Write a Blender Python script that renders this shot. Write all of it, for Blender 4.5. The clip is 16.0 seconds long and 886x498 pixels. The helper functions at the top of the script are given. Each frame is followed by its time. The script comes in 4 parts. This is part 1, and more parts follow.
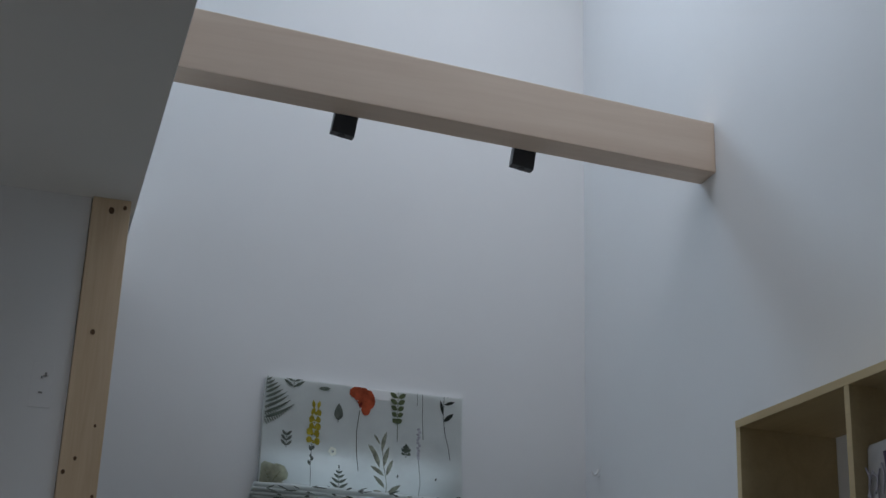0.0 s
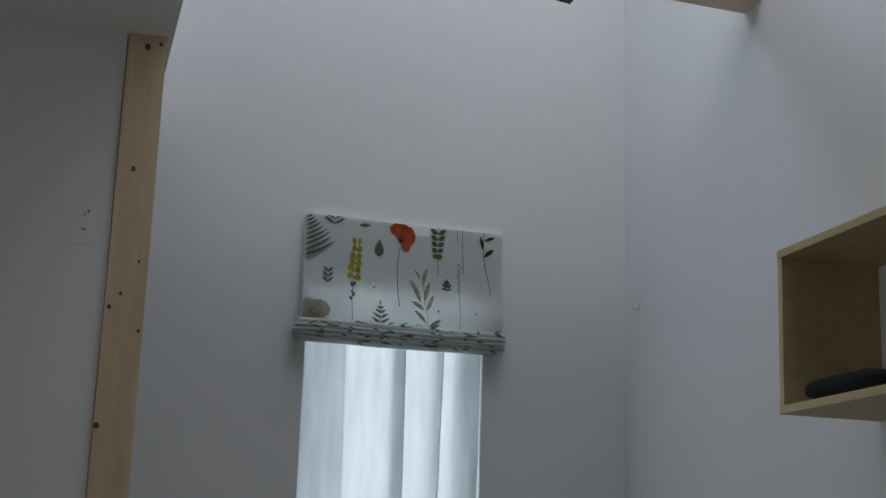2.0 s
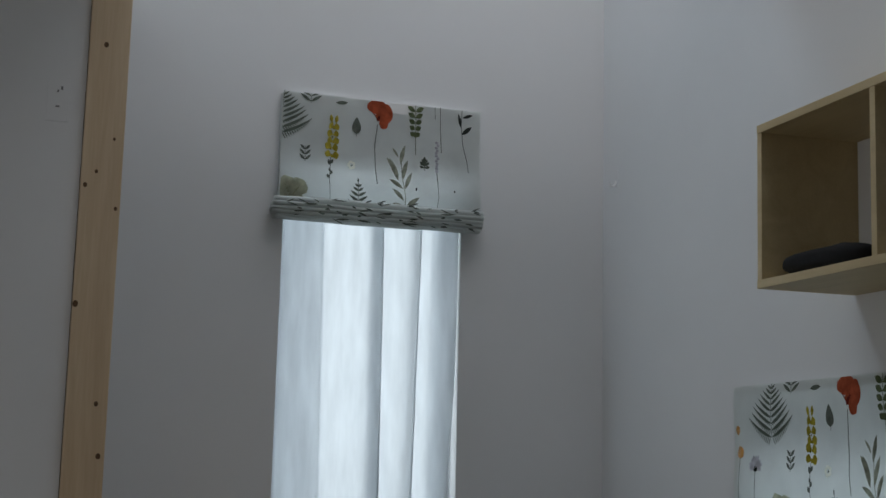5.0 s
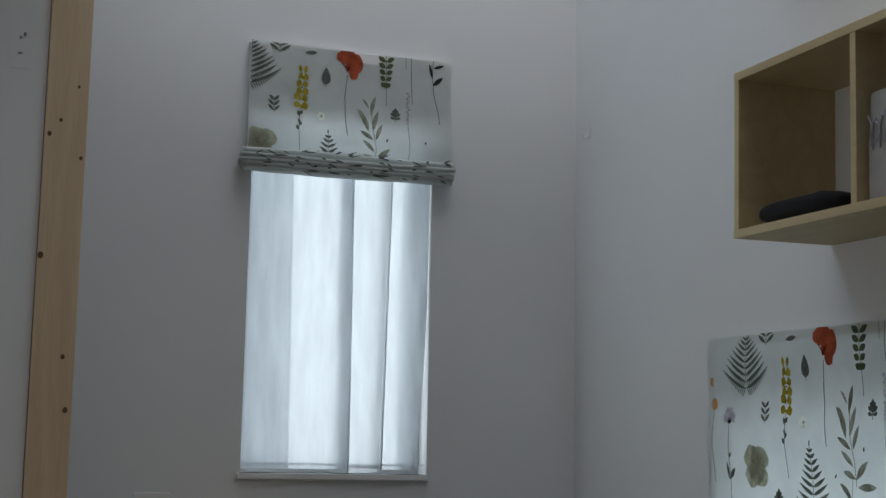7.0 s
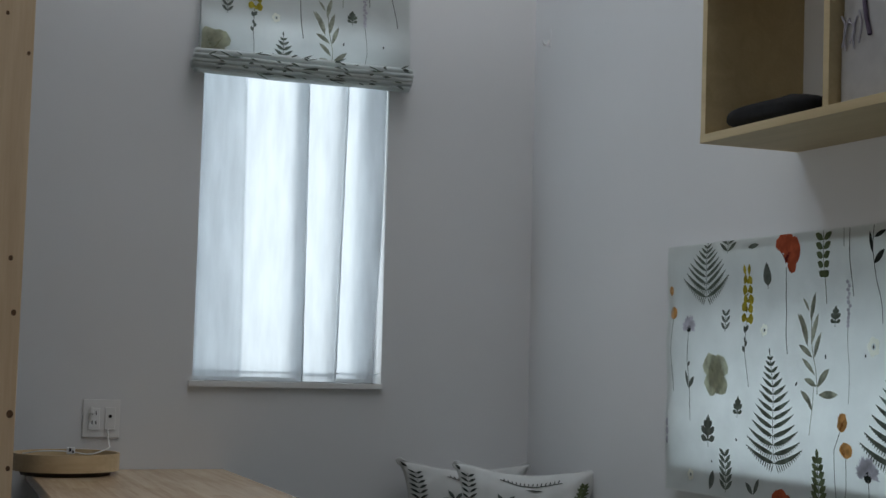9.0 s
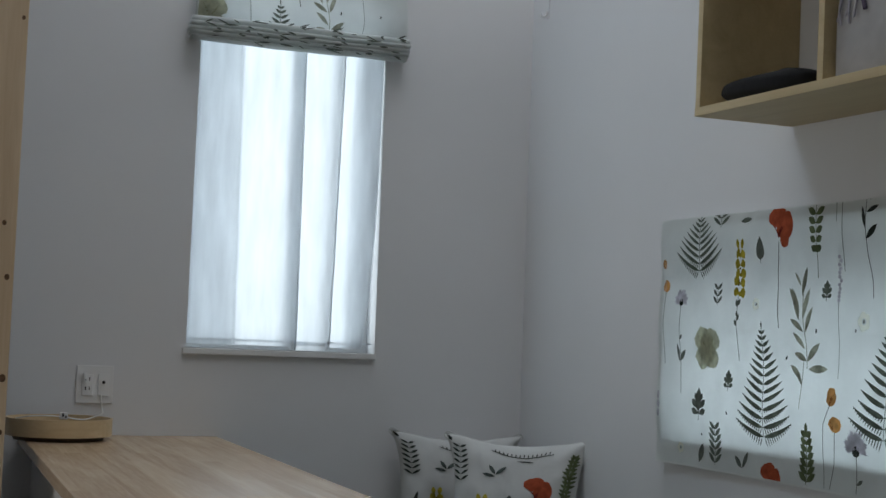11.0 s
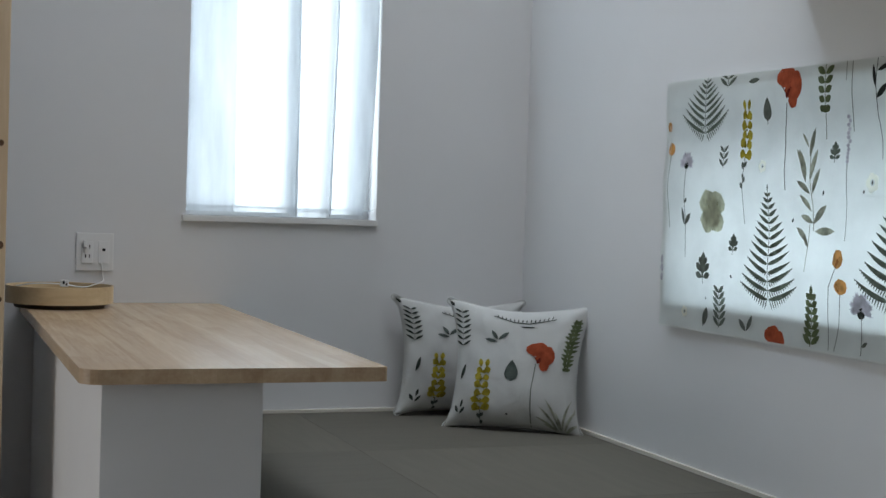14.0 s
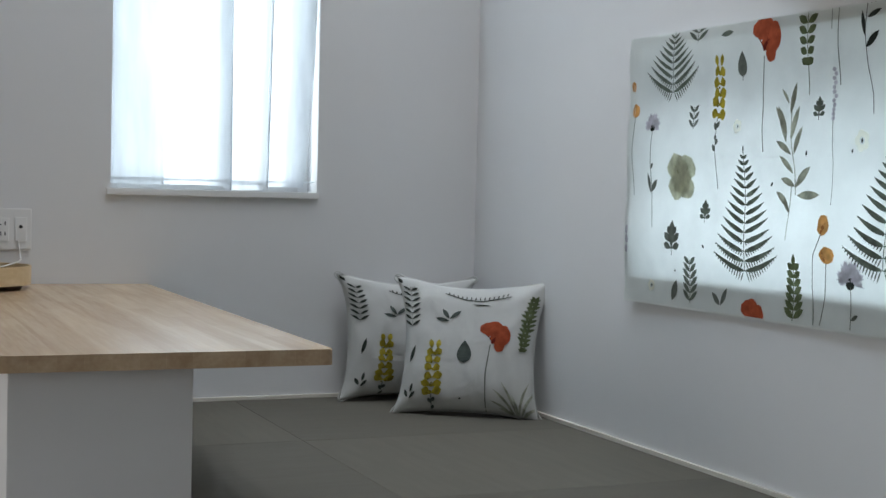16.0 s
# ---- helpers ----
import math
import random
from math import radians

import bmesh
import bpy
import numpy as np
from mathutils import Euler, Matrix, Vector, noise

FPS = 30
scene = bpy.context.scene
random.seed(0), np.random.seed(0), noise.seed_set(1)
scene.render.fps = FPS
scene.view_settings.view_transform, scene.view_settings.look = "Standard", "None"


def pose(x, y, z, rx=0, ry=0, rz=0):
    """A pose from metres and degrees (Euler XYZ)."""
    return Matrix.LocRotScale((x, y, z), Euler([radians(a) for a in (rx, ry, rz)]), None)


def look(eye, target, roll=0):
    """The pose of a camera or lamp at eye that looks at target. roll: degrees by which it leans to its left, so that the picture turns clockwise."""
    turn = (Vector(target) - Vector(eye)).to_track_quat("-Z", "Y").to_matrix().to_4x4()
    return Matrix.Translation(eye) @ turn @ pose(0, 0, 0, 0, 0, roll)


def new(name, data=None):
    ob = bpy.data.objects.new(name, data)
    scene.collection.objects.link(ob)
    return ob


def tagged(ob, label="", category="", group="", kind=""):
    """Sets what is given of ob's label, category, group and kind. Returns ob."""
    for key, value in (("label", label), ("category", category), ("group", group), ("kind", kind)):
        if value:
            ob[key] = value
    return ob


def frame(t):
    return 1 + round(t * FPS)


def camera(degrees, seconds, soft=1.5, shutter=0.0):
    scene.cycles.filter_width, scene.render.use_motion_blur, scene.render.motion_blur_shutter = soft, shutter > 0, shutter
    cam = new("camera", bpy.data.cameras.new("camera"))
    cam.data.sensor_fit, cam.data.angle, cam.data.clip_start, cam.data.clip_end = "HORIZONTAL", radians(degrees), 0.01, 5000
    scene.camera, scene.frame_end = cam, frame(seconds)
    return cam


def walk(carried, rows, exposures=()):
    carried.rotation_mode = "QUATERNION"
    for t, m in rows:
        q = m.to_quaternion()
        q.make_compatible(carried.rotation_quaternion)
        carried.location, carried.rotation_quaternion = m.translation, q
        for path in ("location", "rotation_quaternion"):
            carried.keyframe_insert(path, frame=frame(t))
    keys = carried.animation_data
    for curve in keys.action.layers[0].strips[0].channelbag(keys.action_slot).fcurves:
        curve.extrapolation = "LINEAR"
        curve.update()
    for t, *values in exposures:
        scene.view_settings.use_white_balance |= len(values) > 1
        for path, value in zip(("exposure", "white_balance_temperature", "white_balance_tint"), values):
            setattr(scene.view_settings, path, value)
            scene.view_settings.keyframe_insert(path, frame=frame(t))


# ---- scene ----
cam = camera(35.2, 16.0)
PATH = [
    (0, (0.085, -0.31, 0.817), (0.629, 1.479, 1.528), 1.9),
    (0.5, (0.085, -0.301, 0.806), (0.627, 1.519, 1.435), 1.8),
    (1, (0.083, -0.295, 0.794), (0.62, 1.546, 1.363), 1.5),
    (1.5, (0.075, -0.29, 0.784), (0.615, 1.563, 1.306), 1.7),
    (2, (0.089, -0.287, 0.793), (0.606, 1.58, 1.29), 1.8),
    (2.5, (0.093, -0.287, 0.793), (0.613, 1.586, 1.263), 2.1),
    (3, (0.087, -0.287, 0.786), (0.618, 1.589, 1.234), 2.4),
    (3.5, (0.09, -0.279, 0.788), (0.627, 1.603, 1.201), 2.0),
    (4, (0.092, -0.277, 0.783), (0.626, 1.61, 1.175), 1.6),
    (6.5, (0.065, -0.234, 0.78), (0.678, 1.651, 1.042), 1.1),
    (7, (0.082, -0.21, 0.766), (0.698, 1.673, 1.042), 1.1),
    (7.5, (0.06, -0.169, 0.762), (0.727, 1.704, 0.986), 1.6),
    (8, (0.042, -0.138, 0.751), (0.755, 1.72, 0.948), 1.9),
    (8.5, (0.06, -0.125, 0.737), (0.756, 1.742, 0.913), 1.4),
    (11, (0.087, -0.134, 0.719), (0.785, 1.736, 0.847), 2.2),
    (11.5, (0.098, -0.132, 0.725), (0.797, 1.74, 0.818), 2.6),
    (12, (0.101, -0.116, 0.731), (0.799, 1.758, 0.767), 2.3),
    (12.5, (0.106, -0.102, 0.722), (0.805, 1.772, 0.717), 1.8),
    (13, (0.105, -0.085, 0.711), (0.799, 1.791, 0.696), 1.5),
    (13.5, (0.114, -0.088, 0.712), (0.807, 1.788, 0.678), 1.8),
    (14, (0.109, -0.088, 0.703), (0.81, 1.784, 0.646), 1.9),
    (14.5, (0.104, -0.072, 0.691), (0.803, 1.8, 0.617), 2.3),
    (15, (0.101, -0.035, 0.689), (0.8, 1.837, 0.595), 1.5),
    (15.5, (0.11, 0.052, 0.677), (0.847, 1.909, 0.59), 1.5),
    (16, (0.198, 0.205, 0.664), (0.979, 2.044, 0.585), 1.4),
]
walk(cam, [(t, look(eye, target, roll)) for t, eye, target, roll in PATH],
     [(0, -1.32, 6200, 10), (1.5, -1.32, 6450, 10), (3.5, -1.25, 6580, 10), (7, -1.10, 6600, 10), (8.5, -0.93, 6600, 10), (11, -0.78, 6550, 10), (12.5, -0.42, 6480, 10),
      (14.5, -0.07, 6520, 10), (16, 0.03, 6560, 10)])

# ---------- light ----------
world = bpy.data.worlds.new("sky")
scene.world = world
world.use_nodes = True
sky = world.node_tree.nodes.new("ShaderNodeTexSky")
sky.sky_type, sky.sun_disc, sky.sun_elevation, sky.sun_rotation = "NISHITA", False, radians(45), radians(200)
world.node_tree.links.new(sky.outputs[0], world.node_tree.nodes["Background"].inputs[0])
world.node_tree.nodes["Background"].inputs[1].default_value = 0.08


def area(name, m, sx, sy, watts, colour):
    data = bpy.data.lights.new(name, "AREA")
    data.shape, data.size, data.size_y, data.energy, data.color = "RECTANGLE", sx, sy, watts, colour
    ob = new(name, data)
    ob.matrix_world = m
    return ob


XR, YB, XL, YF, ZT = 2.128, 4.48, -3.6, -2.6, 4.45     # right wall, back wall, left wall, front wall, high ceiling
ZF = -0.40                                           # lower floor beside the raised mats
STEP_X = 0.453                                       # edge of the raised floor
W1 = (0.919, 1.571, 0.657, 1.87)                     # window in the back wall: x0, x1, z0, z1
W2 = (2.08, 3.412, 0.470, 1.035)                     # window in the right wall: y0, y1, z0, z1
W3 = (0.9, 3.4, -0.30, 1.45)                         # low window in the left wall: y0, y1, z0, z1
SK = (0.70, 2.05, 1.5, 4.0)                           # skylight: x0, x1, y0, y1
W5 = (-0.90, 0.60, 3.87, 4.35)                        # high window in the back wall: x0, x1, z0, z1
LOFT_Z, LOFT_X = 2.402, 0.332
POST_X0, POST_X1, POST_Y = 0.203, 0.314, 3.65

DAY = (0.74, 0.90, 1.0)
area("daylight_window_1", look((1.232, YB + 0.082, 1.262), (1.232, 0, 1.262)), 0.624, 1.208, 8.5, (0.82, 0.93, 1.0))
area("daylight_window_2", look((XR + 0.14, 2.70, 0.63), (0, 2.70, 0.63)), 1.2, 0.30, 4.4, DAY)
area("daylight_window_3", look((XL - 0.1, 2.15, 0.575), (2, 2.15, 0.575)), 2.45, 1.7, 41, (0.975, 0.975, 0.965))
area("daylight_skylight", look((1.375, 2.75, ZT + 0.14), (1.375, 2.76, 0)), 1.3, 2.45, 76, (0.91, 0.945, 1.0))
area("daylight_window_5", look((-0.15, YB + 0.1, 4.11), (1.2, 2.9, 3.2)), 1.4, 0.45, 64, (0.64, 0.82, 1.0))


# ---------- materials ----------
def material(name, colour, rough=0.6, spec=0.3, grain=None, bump=0.0, bump_scale=300.0, vary=0.06, vary_scale=3.0,
             translucent=0.0, stretch=(1, 1, 1), metal=0.0, tcolour=None, crease=0.0, crease_scale=12.0):
    mat = bpy.data.materials.new(name)
    mat.use_nodes = True
    nt = mat.node_tree
    n, l = nt.nodes, nt.links
    bsdf = n["Principled BSDF"]
    bsdf.inputs["Roughness"].default_value = rough
    bsdf.inputs["Specular IOR Level"].default_value = spec
    bsdf.inputs["Metallic"].default_value = metal
    coord = n.new("ShaderNodeTexCoord")
    mapping = n.new("ShaderNodeMapping")
    mapping.inputs["Scale"].default_value = stretch
    l.new(coord.outputs["Object"], mapping.inputs[0])
    big = n.new("ShaderNodeTexNoise")
    big.inputs["Scale"].default_value, big.inputs["Detail"].default_value = vary_scale, 6
    l.new(mapping.outputs[0], big.inputs[0])
    ramp = n.new("ShaderNodeValToRGB")
    lo = [max(0, c * (1 - vary)) for c in colour]
    hi = [min(1, c * (1 + vary)) for c in colour]
    ramp.color_ramp.elements[0].position, ramp.color_ramp.elements[1].position = 0.3, 0.7
    ramp.color_ramp.elements[0].color, ramp.color_ramp.elements[1].color = (*lo, 1), (*hi, 1)
    l.new(big.outputs[0], ramp.inputs[0])
    out = ramp.outputs[0]
    fine = n.new("ShaderNodeTexNoise")
    fine.inputs["Scale"].default_value, fine.inputs["Detail"].default_value = bump_scale, 3
    l.new(mapping.outputs[0], fine.inputs[0])
    if grain:
        mix = n.new("ShaderNodeMix")
        mix.data_type, mix.blend_type = "RGBA", "MULTIPLY"
        mix.inputs[0].default_value = grain
        g = n.new("ShaderNodeValToRGB")
        g.color_ramp.elements[0].position, g.color_ramp.elements[1].position = 0.32, 0.62
        g.color_ramp.elements[0].color = (0.55, 0.48, 0.42, 1)
        l.new(fine.outputs[0], g.inputs[0])
        l.new(out, mix.inputs[6])
        l.new(g.outputs[0], mix.inputs[7])
        out = mix.outputs[2]
    l.new(out, bsdf.inputs["Base Color"])
    if bump:
        b = n.new("ShaderNodeBump")
        b.inputs["Strength"].default_value, b.inputs["Distance"].default_value = bump, 0.001
        l.new(fine.outputs[0], b.inputs["Height"])
        l.new(b.outputs[0], bsdf.inputs["Normal"])
        if crease:                                   # slack folds, much wider than the weave
            slack = n.new("ShaderNodeTexNoise")
            slack.inputs["Scale"].default_value, slack.inputs["Detail"].default_value = crease_scale, 2
            slack.inputs["Distortion"].default_value = 0.8
            l.new(mapping.outputs[0], slack.inputs[0])
            b2 = n.new("ShaderNodeBump")
            b2.inputs["Strength"].default_value, b2.inputs["Distance"].default_value = crease, 0.012
            l.new(slack.outputs[0], b2.inputs["Height"])
            l.new(b2.outputs[0], b.inputs["Normal"])
    if translucent:
        tr = n.new("ShaderNodeBsdfTranslucent")
        if tcolour:
            tr.inputs[0].default_value = (*tcolour, 1)
        else:
            l.new(out, tr.inputs[0])
        m2 = n.new("ShaderNodeMixShader")
        m2.inputs[0].default_value = translucent
        l.new(bsdf.outputs[0], m2.inputs[1])
        l.new(tr.outputs[0], m2.inputs[2])
        l.new(m2.outputs[0], n["Material Output"].inputs[0])
    return mat


def wood(name, light, dark, axis="Z", scale=9.0, rough=0.5, staves=0.0):
    """Wood with the grain along one axis; staves: width of glued strips across it."""
    mat = bpy.data.materials.new(name)
    mat.use_nodes = True
    n, l = mat.node_tree.nodes, mat.node_tree.links
    bsdf = n["Principled BSDF"]
    bsdf.inputs["Roughness"].default_value = rough
    bsdf.inputs["Specular IOR Level"].default_value = 0.35
    coord, mapping = n.new("ShaderNodeTexCoord"), n.new("ShaderNodeMapping")
    s = [scale, scale, scale]
    s["XYZ".index(axis)] = scale * 0.06
    mapping.inputs["Scale"].default_value = s
    l.new(coord.outputs["Object"], mapping.inputs[0])
    rings = n.new("ShaderNodeTexNoise")
    rings.inputs["Scale"].default_value, rings.inputs["Detail"].default_value, rings.inputs["Distortion"].default_value = 1.6, 5, 1.2
    l.new(mapping.outputs[0], rings.inputs[0])
    fine = n.new("ShaderNodeTexNoise")
    fine.inputs["Scale"].default_value, fine.inputs["Detail"].default_value = 14, 4
    l.new(mapping.outputs[0], fine.inputs[0])
    add = n.new("ShaderNodeMath")
    add.operation = "MULTIPLY_ADD"
    l.new(fine.outputs[0], add.inputs[0])
    add.inputs[1].default_value = 0.45
    l.new(rings.outputs[0], add.inputs[2])
    last = add.outputs[0]
    if staves:
        bm_map, brick = n.new("ShaderNodeMapping"), n.new("ShaderNodeTexBrick")
        if axis == "Y":
            bm_map.inputs["Rotation"].default_value = (0, 0, radians(90))
        l.new(coord.outputs["Object"], bm_map.inputs[0])
        l.new(bm_map.outputs[0], brick.inputs[0])
        brick.inputs["Scale"].default_value = 1
        brick.inputs["Mortar Size"].default_value = 0.0006
        brick.inputs["Brick Width"].default_value, brick.inputs["Row Height"].default_value = 0.45, staves
        brick.inputs["Color1"].default_value, brick.inputs["Color2"].default_value = (0.28, 0.28, 0.28, 1), (0.70, 0.70, 0.70, 1)
        brick.inputs["Mortar"].default_value = (0.3, 0.3, 0.3, 1)
        m = n.new("ShaderNodeMath")
        m.operation = "MULTIPLY_ADD"
        l.new(brick.outputs[0], m.inputs[0])
        m.inputs[1].default_value = 0.5
        sub = n.new("ShaderNodeMath")
        sub.operation = "SUBTRACT"
        l.new(last, sub.inputs[0])
        sub.inputs[1].default_value = 0.24
        l.new(sub.outputs[0], m.inputs[2])
        last = m.outputs[0]
    ramp = n.new("ShaderNodeValToRGB")
    ramp.color_ramp.elements[0].position, ramp.color_ramp.elements[1].position = 0.42, 0.95
    ramp.color_ramp.elements[0].color, ramp.color_ramp.elements[1].color = (*light, 1), (*dark, 1)
    l.new(last, ramp.inputs[0])
    l.new(ramp.outputs[0], bsdf.inputs["Base Color"])
    b = n.new("ShaderNodeBump")
    b.inputs["Strength"].default_value, b.inputs["Distance"].default_value = 0.15, 0.0006
    l.new(fine.outputs[0], b.inputs["Height"])
    l.new(b.outputs[0], bsdf.inputs["Normal"])
    return mat


WALL = material("white_wallpaper", (0.74, 0.745, 0.75), 0.85, 0.15, bump=0.35, bump_scale=420, vary=0.025, vary_scale=1.3)
CEIL = material("ceiling_paper", (0.70, 0.70, 0.69), 0.9, 0.1, bump=0.3, bump_scale=420, vary=0.03, vary_scale=1.1)
PAINT = material("white_paint", (0.78, 0.78, 0.77), 0.45, 0.4, bump=0.05, bump_scale=200, vary=0.02)
PANEL = material("panel_paper", (0.76, 0.76, 0.765), 0.75, 0.2, bump=0.2, bump_scale=500, vary=0.02)
PLASTIC = material("white_plastic", (0.80, 0.80, 0.79), 0.35, 0.5, vary=0.02)
DARK = material("dark_slot", (0.02, 0.02, 0.02), 0.5, 0.3)
GREYMARK = material("grey_mark", (0.25, 0.25, 0.25), 0.6, 0.3)
TRIM = material("pale_trim", (0.70, 0.67, 0.60), 0.6, 0.3, vary=0.05, vary_scale=8)
PINE = wood("pine_post", (0.70, 0.56, 0.39), (0.56, 0.41, 0.26), "Z", 10)
KNOT = material("pine_knot", (0.13, 0.075, 0.042), 0.6, 0.2, vary=0.3, vary_scale=120)
BEAM = wood("planed_beam", (0.75, 0.62, 0.505), (0.64, 0.50, 0.39), "X", 4)
PLY = wood("birch_ply", (0.65, 0.53, 0.32), (0.54, 0.43, 0.245), "Y", 8, 0.55)
LOWWOOD = wood("brown_floor", (0.26, 0.225, 0.185), (0.19, 0.16, 0.125), "Y", 6, 0.4)
OAK = wood("laminated_top", (0.60, 0.455, 0.30), (0.41, 0.28, 0.17), "Y", 9, 0.26, 0.048)
BENT = wood("bentwood", (0.74, 0.58, 0.36), (0.60, 0.44, 0.25), "X", 8, 0.45)
TATAMI = material("grey_tatami", (0.122, 0.114, 0.092), 0.7, 0.25, bump=0.35, bump_scale=60, vary=0.06, vary_scale=4, stretch=(1, 9, 1))
TATAMI2 = material("grey_tatami_turned", (0.136, 0.127, 0.102), 0.7, 0.25, bump=0.35, bump_scale=60, vary=0.06, vary_scale=4, stretch=(9, 1, 1))
CLOTH = material("white_linen", (0.74, 0.77, 0.755), 0.9, 0.05, bump=0.4, bump_scale=700, vary=0.05, vary_scale=9, translucent=0.45, crease=0.25, crease_scale=7)
HEM = material("white_linen_hem", (0.78, 0.80, 0.78), 0.9, 0.05, bump=0.4, bump_scale=700, vary=0.03, vary_scale=14, translucent=0.15)
COVER = material("cushion_cotton", (0.56, 0.57, 0.555), 0.95, 0.05, bump=0.5, bump_scale=600, vary=0.03, vary_scale=12, crease=0.45, crease_scale=9)
SHEER = material("sheer_voile", (0.77, 0.80, 0.825), 0.9, 0.05, bump=0.3, bump_scale=500, vary=0.085, vary_scale=26, translucent=0.62, stretch=(1, 1, 0.16))
BLACK = material("black_fabric", (0.007, 0.007, 0.008), 0.75, 0.2, bump=0.6, bump_scale=500, vary=0.3, vary_scale=40)
BLACKMETAL = material("black_metal", (0.032, 0.034, 0.038), 0.4, 0.4, vary=0.1)
FROST = material("frosted_plastic", (0.72, 0.71, 0.71), 0.25, 0.5, vary=0.08, vary_scale=20, translucent=0.45)
ZIP = material("purple_zip", (0.10, 0.075, 0.12), 0.6, 0.3, vary=0.2, vary_scale=60)
LAMPBASE = material("shadow_brown_base", (0.10, 0.07, 0.045), 0.6, 0.3, vary=0.2, vary_scale=30)
CORD = material("white_cord", (0.75, 0.75, 0.73), 0.4, 0.4)
ALU = material("white_sash", (0.72, 0.73, 0.74), 0.35, 0.5, vary=0.02)


def ink(name, colour, t=0.35, vary=0.3):
    return material(name, colour, 0.9, 0.05, vary=vary, vary_scale=38, bump=0.2, bump_scale=700, translucent=t)


INK = {
    "cream": ink("ink_cream", (0.97, 0.96, 0.87), 0.97, 0.02),
    # Same inks twice: lightened for the backlit blind, darker where no light shines through.
    "fern": ink("ink_fern", (0.150, 0.175, 0.145)),
    "fern_frontlit": ink("ink_fern_frontlit", (0.050, 0.060, 0.052), 0.1),
    "leaf_frontlit": ink("ink_leaf_frontlit", (0.095, 0.115, 0.105), 0.1),
    "leaf": ink("ink_leaf", (0.155, 0.172, 0.15)),
    "willow": ink("ink_willow", (0.37, 0.385, 0.31), 0.40, 0.35),
    "yellow": ink("ink_yellow", (0.44, 0.36, 0.05), 0.35, 0.4),
    "poppy": ink("ink_poppy", (0.47, 0.105, 0.05), 0.35, 0.28),
    "poppy_deep": ink("ink_poppy_deep", (0.20, 0.035, 0.025), 0.3, 0.3),
    "olive": ink("ink_olive", (0.24, 0.20, 0.03), 0.3, 0.3),
    "orange": ink("ink_orange", (0.68, 0.36, 0.13)),
    "rust": ink("ink_rust", (0.44, 0.19, 0.07)),
    "lilac": ink("ink_lilac", (0.56, 0.545, 0.60), 0.42, 0.2),
    "beige": ink("ink_beige", (0.52, 0.53, 0.40), 0.46, 0.22),
    "beige_deep": ink("ink_beige_deep", (0.40, 0.41, 0.28), 0.42, 0.22),
    "dark": ink("ink_dark", (0.04, 0.045, 0.04)),
    "stem": ink("ink_stem", (0.17, 0.19, 0.16)),
    "bell": ink("ink_bell", (0.14, 0.17, 0.09)),
}
glass = bpy.data.materials.new("window_glass")
glass.use_nodes = True
gb = glass.node_tree.nodes["Principled BSDF"]
gb.inputs["Transmission Weight"].default_value, gb.inputs["Roughness"].default_value = 1.0, 0.02


# ---------- building helpers ----------
def part(name, bm, mat, parent=None, label="", smooth=False):
    me = bpy.data.meshes.new(name)
    bmesh.ops.recalc_face_normals(bm, faces=bm.faces)
    bm.to_mesh(me)
    bm.free()
    if smooth:
        for p in me.polygons:
            p.use_smooth = True
    me.materials.append(mat)
    ob = new(name, me)
    if parent is not None:
        ob.parent = parent
    if label:
        ob["label"] = label
    return ob


def add_box(bm, x0, x1, y0, y1, z0, z1, bevel=0.0):
    r = bmesh.ops.create_cube(bm, size=1)
    vs = r["verts"]
    for v in vs:
        v.co = Vector((x0 + (v.co.x + 0.5) * (x1 - x0), y0 + (v.co.y + 0.5) * (y1 - y0), z0 + (v.co.z + 0.5) * (z1 - z0)))
    if bevel:
        es = list({e for v in vs for e in v.link_edges})
        bmesh.ops.bevel(bm, geom=es, offset=bevel, segments=2, affect="EDGES", profile=0.7)


def box(name, x0, x1, y0, y1, z0, z1, mat, parent=None, bevel=0.002, label=""):
    bm = bmesh.new()
    add_box(bm, x0, x1, y0, y1, z0, z1, bevel)
    return part(name, bm, mat, parent, label)


def thing(name, x, y, z, label, category, group="", kind=""):
    ob = new(name)
    ob.location = (x, y, z)
    ob.empty_display_size = 0.05
    return tagged(ob, label, category, group, kind)


def under(parent, *obs):
    """Hang parts, built in world places, under an Empty that stands elsewhere."""
    bpy.context.view_layer.update()
    for o in obs:
        o.parent = parent
        o.matrix_parent_inverse = Matrix.Translation(parent.location).inverted()
    return parent


def cylinder(bm, m, r0, r1, h, seg=28):
    bmesh.ops.create_cone(bm, cap_ends=True, segments=seg, radius1=r0, radius2=r1, depth=h, matrix=m)


def tube(name, pts, r, mat, parent=None, label=""):
    cu = bpy.data.curves.new(name, "CURVE")
    cu.dimensions, cu.bevel_depth, cu.bevel_resolution, cu.resolution_u = "3D", r, 3, 8
    sp = cu.splines.new("BEZIER")
    sp.bezier_points.add(len(pts) - 1)
    for b, p in zip(sp.bezier_points, pts):
        b.co, b.handle_left_type, b.handle_right_type = p, "AUTO", "AUTO"
    tmp = bpy.data.objects.new(name, cu)
    scene.collection.objects.link(tmp)
    me = bpy.data.meshes.new_from_object(tmp.evaluated_get(bpy.context.evaluated_depsgraph_get()))
    bpy.data.objects.remove(tmp)
    me.materials.clear()
    me.materials.append(mat)
    ob = new(name, me)
    for p in me.polygons:
        p.use_smooth = True
    if parent is not None:
        ob.parent = parent
    if label:
        ob["label"] = label
    return ob


# ---------- the shell of the room ----------
def structure(ob, label, category):
    return tagged(ob, label, category, kind="structure")


T = 0.16
ZB = ZF - 0.1


